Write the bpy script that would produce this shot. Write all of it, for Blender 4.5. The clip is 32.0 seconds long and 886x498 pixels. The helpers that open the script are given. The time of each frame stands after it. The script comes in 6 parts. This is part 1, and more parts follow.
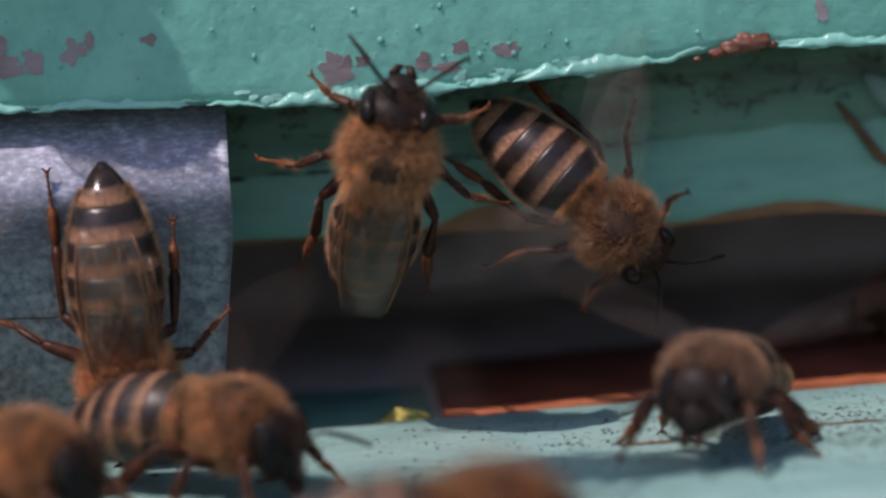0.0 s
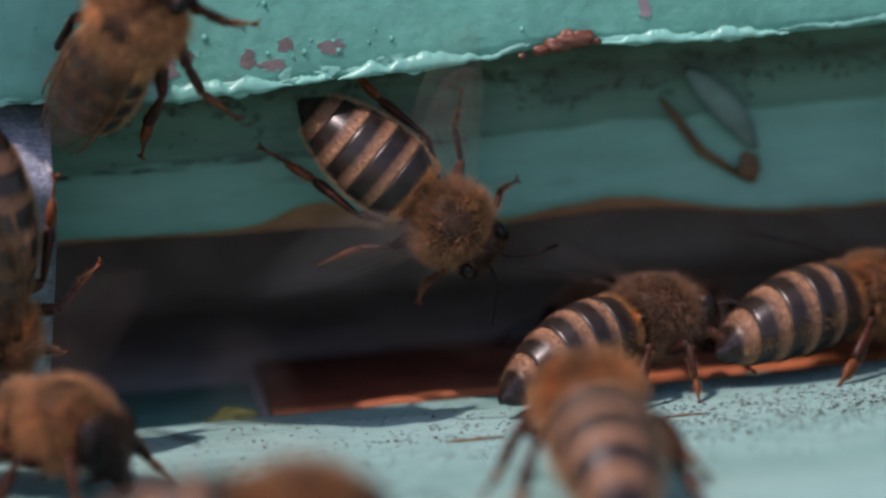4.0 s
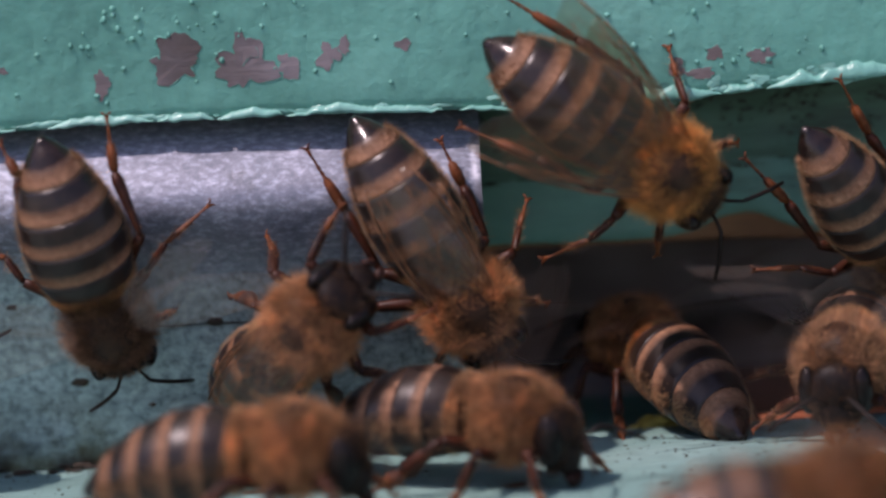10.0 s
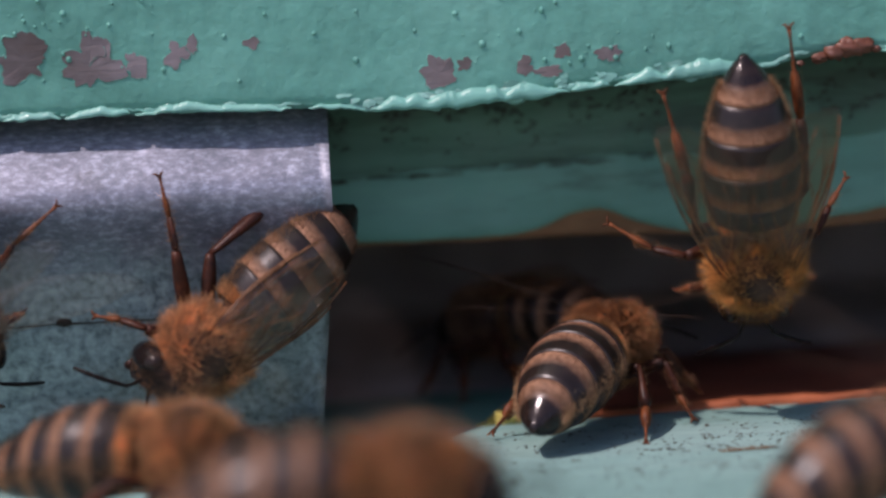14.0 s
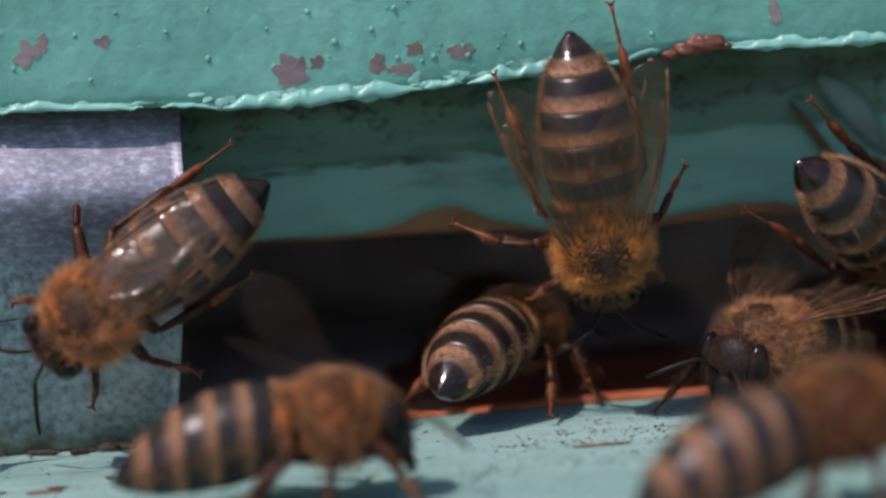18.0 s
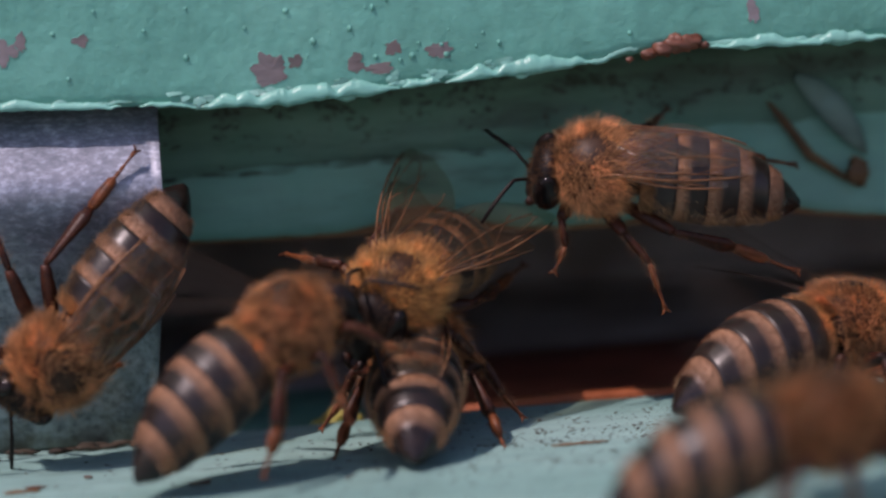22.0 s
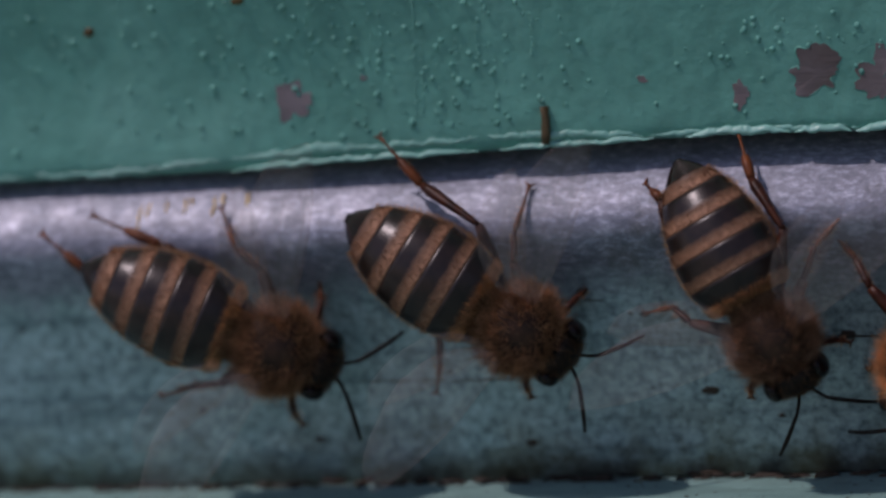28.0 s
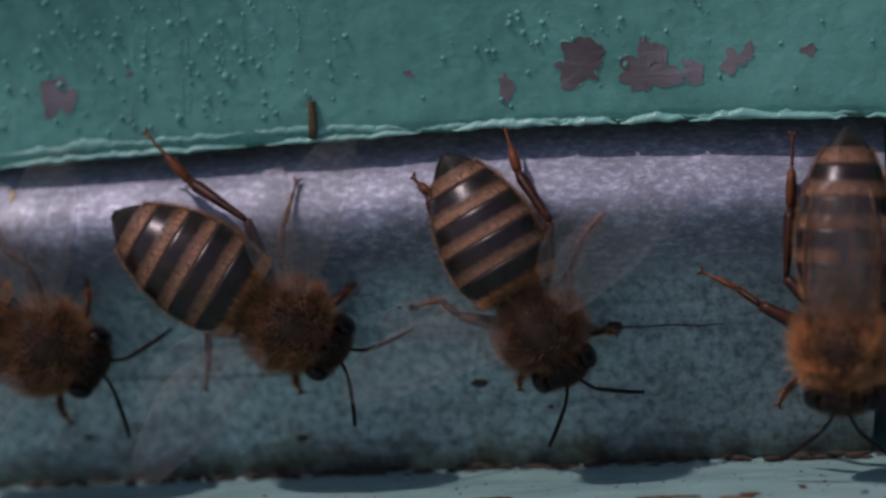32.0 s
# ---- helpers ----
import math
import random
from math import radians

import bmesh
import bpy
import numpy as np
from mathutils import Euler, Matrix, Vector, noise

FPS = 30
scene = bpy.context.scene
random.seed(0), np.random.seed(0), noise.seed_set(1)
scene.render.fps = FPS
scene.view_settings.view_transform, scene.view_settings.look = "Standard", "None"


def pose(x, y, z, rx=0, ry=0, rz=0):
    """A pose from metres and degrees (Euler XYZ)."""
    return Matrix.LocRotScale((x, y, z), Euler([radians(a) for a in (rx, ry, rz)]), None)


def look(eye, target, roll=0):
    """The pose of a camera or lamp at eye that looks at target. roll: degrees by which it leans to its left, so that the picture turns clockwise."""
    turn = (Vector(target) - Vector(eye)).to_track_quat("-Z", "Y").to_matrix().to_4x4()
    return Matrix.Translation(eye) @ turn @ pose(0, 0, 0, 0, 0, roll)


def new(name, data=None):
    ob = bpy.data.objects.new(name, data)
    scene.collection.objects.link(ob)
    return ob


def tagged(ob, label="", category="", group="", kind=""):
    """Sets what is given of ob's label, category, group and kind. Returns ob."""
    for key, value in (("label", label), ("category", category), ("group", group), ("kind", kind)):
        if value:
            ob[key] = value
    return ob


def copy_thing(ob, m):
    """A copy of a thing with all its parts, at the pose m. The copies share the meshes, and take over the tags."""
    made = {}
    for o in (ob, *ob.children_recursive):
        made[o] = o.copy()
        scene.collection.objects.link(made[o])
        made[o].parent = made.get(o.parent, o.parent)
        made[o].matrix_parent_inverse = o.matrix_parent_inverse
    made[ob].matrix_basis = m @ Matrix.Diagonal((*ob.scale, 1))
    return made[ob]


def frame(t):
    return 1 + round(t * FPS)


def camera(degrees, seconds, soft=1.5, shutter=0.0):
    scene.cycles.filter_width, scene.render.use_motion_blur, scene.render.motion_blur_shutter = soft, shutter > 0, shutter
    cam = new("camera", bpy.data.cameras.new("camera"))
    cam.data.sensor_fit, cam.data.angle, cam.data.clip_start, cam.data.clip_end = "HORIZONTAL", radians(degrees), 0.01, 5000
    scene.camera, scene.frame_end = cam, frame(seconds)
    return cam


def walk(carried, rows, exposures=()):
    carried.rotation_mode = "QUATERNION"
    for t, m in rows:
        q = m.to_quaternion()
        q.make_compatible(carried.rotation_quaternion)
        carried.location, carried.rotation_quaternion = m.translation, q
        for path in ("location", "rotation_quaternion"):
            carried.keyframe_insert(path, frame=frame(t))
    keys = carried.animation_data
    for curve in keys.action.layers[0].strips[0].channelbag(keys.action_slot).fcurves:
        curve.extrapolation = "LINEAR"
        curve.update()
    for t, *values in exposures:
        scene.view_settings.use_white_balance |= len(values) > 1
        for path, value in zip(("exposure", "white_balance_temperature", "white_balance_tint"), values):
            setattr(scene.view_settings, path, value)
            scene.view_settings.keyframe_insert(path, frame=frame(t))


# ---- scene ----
# ---- camera ----
MM = 0.001
EYE = (-0.0110, -0.1285, 0.0250)
cam = camera(18, 32.0, soft=2.7)
cam.data.dof.use_dof = True
cam.data.dof.focus_distance = 0.1285
cam.data.dof.aperture_fstop = 23.0


def aim(turn, tilt):
    """A pose of the pan head: degrees to the right, degrees upward."""
    lean = Matrix.Rotation(radians(5), 4, "Y")
    return Matrix.Translation(EYE) @ lean @ Matrix.Rotation(radians(-turn), 4, "Z") @ Matrix.Rotation(radians(90 + tilt), 4, "X") @ Matrix.Rotation(radians(0.800), 4, "Z")


walk(cam, [(t, aim(a, b)) for t, a, b in (
    (0, 3.265, -7.041), (0.5, 3.362, -7.040), (1, 3.411, -7.039), (1.5, 4.387, -7.045), (2, 4.877, -7.043), (2.5, 5.262, -7.036),
    (3, 6.062, -7.036), (3.5, 6.943, -7.048), (5.5, 5.292, -7.002), (6, 4.391, -6.993), (6.5, 3.608, -7.002), (7, 2.741, -6.996),
    (7.5, 1.783, -6.996), (8, 0.986, -6.998), (8.5, -0.116, -6.990), (9, -1.072, -6.994), (9.5, -1.758, -7.000), (10, -1.914, -7.004),
    (10.5, -1.918, -6.981), (11, -0.597, -7.003), (11.5, -0.070, -7.015), (12, 0.158, -7.005), (12.5, 0.480, -7.003), (13, 0.770, -6.997),
    (13.5, 0.986, -6.994), (14, 1.183, -6.994), (14.5, 1.359, -6.992), (16.5, 2.826, -6.970), (17, 2.987, -6.986), (17.5, 3.244, -6.983),
    (18, 4.202, -6.989), (18.5, 5.023, -6.984), (19, 5.765, -6.983), (19.5, 6.378, -6.976), (20, 5.000, -6.972), (20.5, 3.862, -6.967),
    (21, 2.524, -6.969), (21.5, 2.525, -6.984), (22, 4.646, -7.004), (22.5, 5.509, -7.002), (23, 5.474, -6.994), (23.5, 2.687, -6.990),
    (24, -0.149, -6.967), (24.5, -2.733, -6.959), (25, -5.660, -6.961), (25.5, -8.416, -6.963), (26, -10.870, -6.981), (26.5, -12.128, -7.000),
    (28.5, -15.911, -6.982), (29, -16.862, -6.990), (29.5, -17.645, -6.998), (30, -18.145, -7.022), (30.5, -16.487, -7.031), (31, -13.995, -7.020),
    (31.5, -12.003, -7.016), (32, -10.167, -7.026),
)], exposures=[(0, 0.30, 6850, 29), (3, 0.34, 6850, 28), (6, 0.46, 6850, 36), (9, 0.34, 6850, 37), (12, 0.16, 6850, 34), (15, 0.20, 6850, 33), (19, 0.34, 6850, 29), (22, 0.14, 6850, 35), (24, 0.02, 6850, 27), (26, -0.56, 6650, 34), (30, -0.80, 6650, 34), (32, -0.75, 6650, 34)])

# ---- light ----
SUN_WAY = Vector((0.50, 0.30, -1.0)).normalized()
world = bpy.data.worlds.new("sky")
scene.world = world
world.use_nodes = True
wn = world.node_tree.nodes
sky = wn.new("ShaderNodeTexSky")
sky.sky_type = "NISHITA"
sky.sun_disc = False
sky.sun_elevation = math.asin(-SUN_WAY.z)
sky.sun_rotation = math.atan2(-SUN_WAY.x, -SUN_WAY.y)
world.node_tree.links.new(sky.outputs[0], wn["Background"].inputs[0])
wn["Background"].inputs[1].default_value = 0.145
sun = new("sun", bpy.data.lights.new("sun", "SUN"))
sun.data.energy = 3.2
sun.data.angle = radians(0.6)
sun.data.color = (1.0, 0.96, 0.91)
sun.matrix_world = look(Vector((0, 0, 0.5)), Vector((0, 0, 0.5)) + SUN_WAY)


# ---- materials ----
def material(name, rough=0.6, metal=0.0):
    m = bpy.data.materials.new(name)
    m.use_nodes = True
    n = m.node_tree.nodes
    b = n["Principled BSDF"]
    b.inputs["Roughness"].default_value = rough
    b.inputs["Metallic"].default_value = metal
    return m, n, m.node_tree.links, b


def noise_of(n, l, scale, detail=4.0, rough=0.6, stretch=None):
    """Noise over object space; scale in features a metre."""
    t = n.new("ShaderNodeTexNoise")
    t.inputs["Scale"].default_value = scale
    t.inputs["Detail"].default_value = detail
    t.inputs["Roughness"].default_value = rough
    c = n.new("ShaderNodeTexCoord")
    if stretch:
        mp = n.new("ShaderNodeMapping")
        mp.inputs["Scale"].default_value = stretch
        l.new(c.outputs["Object"], mp.inputs["Vector"])
        l.new(mp.outputs["Vector"], t.inputs["Vector"])
    else:
        l.new(c.outputs["Object"], t.inputs["Vector"])
    return t.outputs["Fac"]


def ramp_of(n, l, fac, stops):
    r = n.new("ShaderNodeValToRGB")
    e = r.color_ramp.elements
    while len(e) < len(stops):
        e.new(0.5)
    for k, (p, c) in zip(e, stops):
        k.position, k.color = p, (*c, 1)
    l.new(fac, r.inputs["Fac"])
    return r.outputs["Color"]


def mixed(n, l, fac, a, b, mode="MIX"):
    m = n.new("ShaderNodeMix")
    m.data_type, m.blend_type = "RGBA", mode
    if isinstance(fac, float):
        m.inputs[0].default_value = fac
    else:
        l.new(fac, m.inputs[0])
    for k, v in ((6, a), (7, b)):
        if isinstance(v, tuple):
            m.inputs[k].default_value = (*v, 1)
        else:
            l.new(v, m.inputs[k])
    return m.outputs[2]


def bump_of(n, l, b, *heights):
    """Bumps of (height socket, depth in metres), one over the other."""
    last = None
    for h, d in heights:
        k = n.new("ShaderNodeBump")
        k.inputs["Strength"].default_value = 1.0
        k.inputs["Distance"].default_value = d
        l.new(h, k.inputs["Height"])
        if last:
            l.new(last, k.inputs["Normal"])
        last = k.outputs["Normal"]
    l.new(last, b.inputs["Normal"])


def paint(name, deep, mid, pale, rough=0.42, relief=0.00012, stretch=None, grime=(0.03, 0.05, 0.04), grime_at=0.66, grime_most=0.6, crackle=False):
    m, n, l, b = material(name, rough)
    big = noise_of(n, l, 90, 5, 0.6, stretch)
    fine = noise_of(n, l, 900, 4, 0.6, stretch)
    base = ramp_of(n, l, big, [(0.3, deep), (0.5, mid), (0.72, pale)])
    tint = ramp_of(n, l, fine, [(0.3, (0.86, 0.86, 0.86)), (0.7, (1.08, 1.08, 1.08))])
    col = mixed(n, l, 1.0, base, tint, "MULTIPLY")
    dirt = ramp_of(n, l, noise_of(n, l, 260, 8, 0.72, stretch), [(grime_at, (0, 0, 0)), (grime_at + 0.1, (grime_most,) * 3)])
    col = mixed(n, l, dirt, col, grime)
    if crackle:
        v = n.new("ShaderNodeTexVoronoi")
        v.feature = "DISTANCE_TO_EDGE"
        v.inputs["Scale"].default_value = 420
        mp = n.new("ShaderNodeMapping")
        mp.inputs["Scale"].default_value = (0.16, 1, 1)
        c = n.new("ShaderNodeTexCoord")
        wob = n.new("ShaderNodeMix")
        wob.data_type, wob.blend_type = "RGBA", "ADD"
        wob.inputs[0].default_value = 0.0012
        l.new(c.outputs["Object"], wob.inputs[6])
        wn_ = n.new("ShaderNodeTexNoise")
        wn_.inputs["Scale"].default_value = 300
        l.new(c.outputs["Object"], wn_.inputs["Vector"])
        l.new(wn_.outputs["Color"], wob.inputs[7])
        l.new(wob.outputs[2], mp.inputs["Vector"])
        l.new(mp.outputs["Vector"], v.inputs["Vector"])
        line = ramp_of(n, l, v.outputs["Distance"], [(0.0, (0.5, 0.5, 0.5)), (0.025, (0, 0, 0))])
        where = ramp_of(n, l, noise_of(n, l, 130, 4), [(0.48, (0, 0, 0)), (0.74, (1, 1, 1))])
        col = mixed(n, l, mixed(n, l, 1.0, line, where, "MULTIPLY"), col, (0.045, 0.06, 0.055))
    l.new(col, b.inputs["Base Color"])
    rr = ramp_of(n, l, noise_of(n, l, 400, 5), [(0.3, (rough - 0.12,) * 3), (0.7, (rough + 0.2,) * 3)])
    l.new(rr, b.inputs["Roughness"])
    bump_of(n, l, b, (noise_of(n, l, 180, 3), relief * 1.6), (noise_of(n, l, 700, 3, 0.5, (1.0, 1.0, 0.35)), relief * 0.7), (noise_of(n, l, 1500, 5, 0.6, stretch), relief * 0.6))
    return m


PAINT_UPPER = paint("upper_paint", (0.068, 0.270, 0.212), (0.097, 0.350, 0.282), (0.140, 0.420, 0.342), 0.5)
PAINT_RECESS = paint("recess_paint", (0.075, 0.235, 0.178), (0.106, 0.305, 0.240), (0.148, 0.360, 0.295), 0.55, stretch=(0.22, 1.0, 1.0), grime_at=0.57)
PAINT_OLIVE = paint("olive_paint", (0.055, 0.145, 0.104), (0.084, 0.225, 0.168), (0.112, 0.280, 0.215), 0.6, stretch=(0.10, 1.0, 1.0), grime=(0.020, 0.030, 0.022), grime_at=0.50)
PAINT_BOARD = paint("board_paint", (0.125, 0.255, 0.230), (0.170, 0.315, 0.288), (0.232, 0.378, 0.350), 0.6, 0.00016, (0.25, 1.0, 1.0), (0.05, 0.07, 0.06), 0.64, 0.75, True)
# paler than the board paint, for the sun caught along the lip
PAINT_BEAD = paint("paint_bead", (0.120, 0.360, 0.295), (0.170, 0.420, 0.350), (0.260, 0.500, 0.430), 0.3, 0.00008)


# paler still: the highlight of the curled edge is in the colour
PAINT_EDGE_LIT = paint("lit_paint_edge", (0.110, 0.350, 0.285), (0.165, 0.425, 0.355), (0.270, 0.530, 0.455), 0.34, 0.00010, (0.3, 1.0, 1.0))


def wood(name, dark, light, rough=0.75):
    m, n, l, b = material(name, rough)
    g = noise_of(n, l, 500, 6, 0.65, (0.12, 1, 1))
    col = ramp_of(n, l, g, [(0.3, dark), (0.7, light)])
    spots = ramp_of(n, l, noise_of(n, l, 160, 5), [(0.35, (0.55, 0.5, 0.45)), (0.6, (1, 1, 1))])
    l.new(mixed(n, l, 1.0, col, spots, "MULTIPLY"), b.inputs["Base Color"])
    bump_of(n, l, b, (g, 0.00012))
    return m


WOOD_EDGE = wood("raw_wood", (0.17, 0.080, 0.032), (0.36, 0.190, 0.085))
# kept pale to lift the dark chamber; the back wall copy is toned for shade
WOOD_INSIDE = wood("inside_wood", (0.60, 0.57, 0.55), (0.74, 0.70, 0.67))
WOOD_SHADE = wood("shaded_back_wood", (0.40, 0.39, 0.39), (0.50, 0.48, 0.47))
# two tones of one red wood: sunlit front edge, shaded sill behind it
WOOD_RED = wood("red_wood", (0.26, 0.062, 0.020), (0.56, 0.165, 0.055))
WOOD_RED_SHADED = wood("shaded_red_wood", (0.13, 0.030, 0.014), (0.26, 0.062, 0.026))
WOOD_CHIP = wood("bare_primer", (0.160, 0.140, 0.148), (0.250, 0.215, 0.224), 0.8)
PROPOLIS = wood("propolis", (0.055, 0.018, 0.010), (0.155, 0.052, 0.026), 0.5)
SPLIT = wood("bare_grain", (0.080, 0.042, 0.017), (0.21, 0.115, 0.045))
OLIVE = wood("olive_stain", (0.060, 0.042, 0.010), (0.150, 0.105, 0.028), 0.6)
YELLOW = wood("yellow_stain", (0.55, 0.36, 0.08), (0.85, 0.62, 0.20), 0.4)
CRUMB = wood("pollen", (0.36, 0.30, 0.05), (0.52, 0.50, 0.16), 0.8)
LOAD = wood("pollen_load", (0.36, 0.215, 0.160), (0.52, 0.330, 0.250), 0.8)
DIRT = wood("dirt", (0.012, 0.010, 0.008), (0.060, 0.040, 0.020), 0.8)
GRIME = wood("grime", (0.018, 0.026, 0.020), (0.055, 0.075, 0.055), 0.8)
SPECK = wood("speck", (0.030, 0.032, 0.028), (0.110, 0.105, 0.085), 0.8)
GROUND_BOUNCE = wood("bounce_ground", (0.200, 0.200, 0.110), (0.360, 0.340, 0.220), 0.95)

ZINC, n, l, b = material("galvanised_steel", 0.5, 0.32)
cells = n.new("ShaderNodeTexVoronoi")
cells.inputs["Scale"].default_value = 750
co = n.new("ShaderNodeTexCoord")
l.new(co.outputs["Object"], cells.inputs["Vector"])
span = ramp_of(n, l, cells.outputs["Color"], [(0.0, (0.222, 0.238, 0.290)), (1.0, (0.296, 0.316, 0.378))])
mott = ramp_of(n, l, noise_of(n, l, 420, 8, 0.75), [(0.34, (0.62, 0.66, 0.67)), (0.62, (1, 1, 1))])
zc = mixed(n, l, 1.0, span, mott, "MULTIPLY")
# the metal's fine sparkle, painted in as bright and dark flecks
glint = ramp_of(n, l, noise_of(n, l, 3400, 4, 0.7, (0.6, 1, 1)), [(0.38, (0.74, 0.75, 0.76)), (0.52, (1, 1, 1)), (0.64, (1.6, 1.6, 1.6))])
zc = mixed(n, l, 1.0, zc, glint, "MULTIPLY")
# greener and paler over its lower part, with a ragged upper edge
sp = n.new("ShaderNodeSeparateXYZ")
l.new(co.outputs["Object"], sp.inputs[0])
up = n.new("ShaderNodeMath")
up.operation = "MULTIPLY_ADD"
l.new(noise_of(n, l, 260, 8, 0.7), up.inputs[0])
up.inputs[1].default_value = 0.0045
l.new(sp.outputs["Z"], up.inputs[2])
hm = n.new("ShaderNodeMapRange")
hm.inputs["From Min"].default_value, hm.inputs["From Max"].default_value = 0.0110, 0.0130
hm.inputs["To Min"].default_value, hm.inputs["To Max"].default_value = 1.0, 0.0
l.new(up.outputs[0], hm.inputs["Value"])
low_green = ramp_of(n, l, noise_of(n, l, 520, 9, 0.78), [(0.3, (0.18, 0.30, 0.30)), (0.5, (0.31, 0.46, 0.46)), (0.7, (0.42, 0.575, 0.565))])
streak = ramp_of(n, l, noise_of(n, l, 1100, 5, 0.6, (0.04, 1, 1)), [(0.36, (0.62, 0.65, 0.67)), (0.46, (1, 1, 1))])
low_green = mixed(n, l, 1.0, low_green, streak, "MULTIPLY")
fleck = ramp_of(n, l, noise_of(n, l, 2300, 5, 0.7), [(0.36, (0.48, 0.50, 0.52)), (0.5, (1, 1, 1)), (0.64, (1.40, 1.38, 1.38))])
low_green = mixed(n, l, 1.0, low_green, fleck, "MULTIPLY")
# greyer and darker towards the right end
bare = n.new("ShaderNodeMapRange")
bare.inputs["From Min"].default_value, bare.inputs["From Max"].default_value = -0.046, -0.020
bare.inputs["To Min"].default_value, bare.inputs["To Max"].default_value = 0.0, 0.72
l.new(sp.outputs["X"], bare.inputs["Value"])
low_green = mixed(n, l, bare.outputs[0], low_green, mixed(n, l, 1.0, (0.165, 0.200, 0.205), fleck, "MULTIPLY"))
zc = mixed(n, l, hm.outputs[0], zc, low_green)
stain = ramp_of(n, l, noise_of(n, l, 150, 7, 0.7), [(0.60, (0, 0, 0)), (0.74, (0.75, 0.75, 0.75))])
low = n.new("ShaderNodeMapRange")
low.inputs["From Min"].default_value, low.inputs["From Max"].default_value = 0.0005, 0.0042
low.inputs["To Min"].default_value, low.inputs["To Max"].default_value = 1.0, 0.0
l.new(sp.outputs["Z"], low.inputs["Value"])
moss = ramp_of(n, l, noise_of(n, l, 210, 6, 0.7), [(0.47, (0, 0, 0)), (0.62, (0.8, 0.8, 0.8))])
zc = mixed(n, l, mixed(n, l, 1.0, moss, low.outputs[0], "MULTIPLY"), zc, (0.105, 0.102, 0.040))
# rust brown grime creeping up from the foot of the slide
rise = n.new("ShaderNodeMath")
rise.operation = "MULTIPLY_ADD"
l.new(noise_of(n, l, 160, 6, 0.7), rise.inputs[0])
rise.inputs[1].default_value = -0.0060
l.new(sp.outputs["Z"], rise.inputs[2])
rust = n.new("ShaderNodeMapRange")
rust.inputs["From Min"].default_value, rust.inputs["From Max"].default_value = -0.0030, -0.0017
rust.inputs["To Min"].default_value, rust.inputs["To Max"].default_value = 0.7, 0.0
l.new(rise.outputs[0], rust.inputs["Value"])
zc = mixed(n, l, rust.outputs[0], zc, (0.050, 0.036, 0.022))
l.new(mixed(n, l, stain, zc, (0.055, 0.050, 0.030)), b.inputs["Base Color"])
l.new(ramp_of(n, l, noise_of(n, l, 900, 6), [(0.3, (0.44,) * 3), (0.7, (0.62,) * 3)]), b.inputs["Roughness"])
bump_of(n, l, b, (noise_of(n, l, 500, 3, 0.6), 0.000010), (noise_of(n, l, 5200, 2), 0.000014))


def chitin(name, dark, light, rough=0.3, scale=1500):
    m, n, l, b = material(name, rough)
    g = noise_of(n, l, scale, 5)
    l.new(ramp_of(n, l, g, [(0.35, dark), (0.68, light)]), b.inputs["Base Color"])
    b.inputs["Specular IOR Level"].default_value = 0.18
    bump_of(n, l, b, (noise_of(n, l, 9000, 3), 0.000012))
    return m


CHITIN_DARK = chitin("dark_chitin", (0.008, 0.0042, 0.003), (0.028, 0.0145, 0.0095), 0.4)
CHITIN_GLOSSY = chitin("glossy_chitin", (0.008, 0.005, 0.004), (0.050, 0.028, 0.018), 0.16)
CHITIN_LEG = chitin("leg_chitin", (0.016, 0.006, 0.004), (0.070, 0.020, 0.009), 0.42)
CHITIN_FOOT = chitin("foot_chitin", (0.060, 0.019, 0.008), (0.190, 0.056, 0.018), 0.45)
CHITIN_THORAX = chitin("thorax_chitin", (0.018, 0.009, 0.006), (0.062, 0.029, 0.015), 0.45)
EYE_BLACK = chitin("compound_eye", (0.006, 0.004, 0.004), (0.014, 0.009, 0.007), 0.14, 900)
CHITIN_HEAD = chitin("head_chitin", (0.006, 0.0035, 0.003), (0.018, 0.0100, 0.007), 0.5)


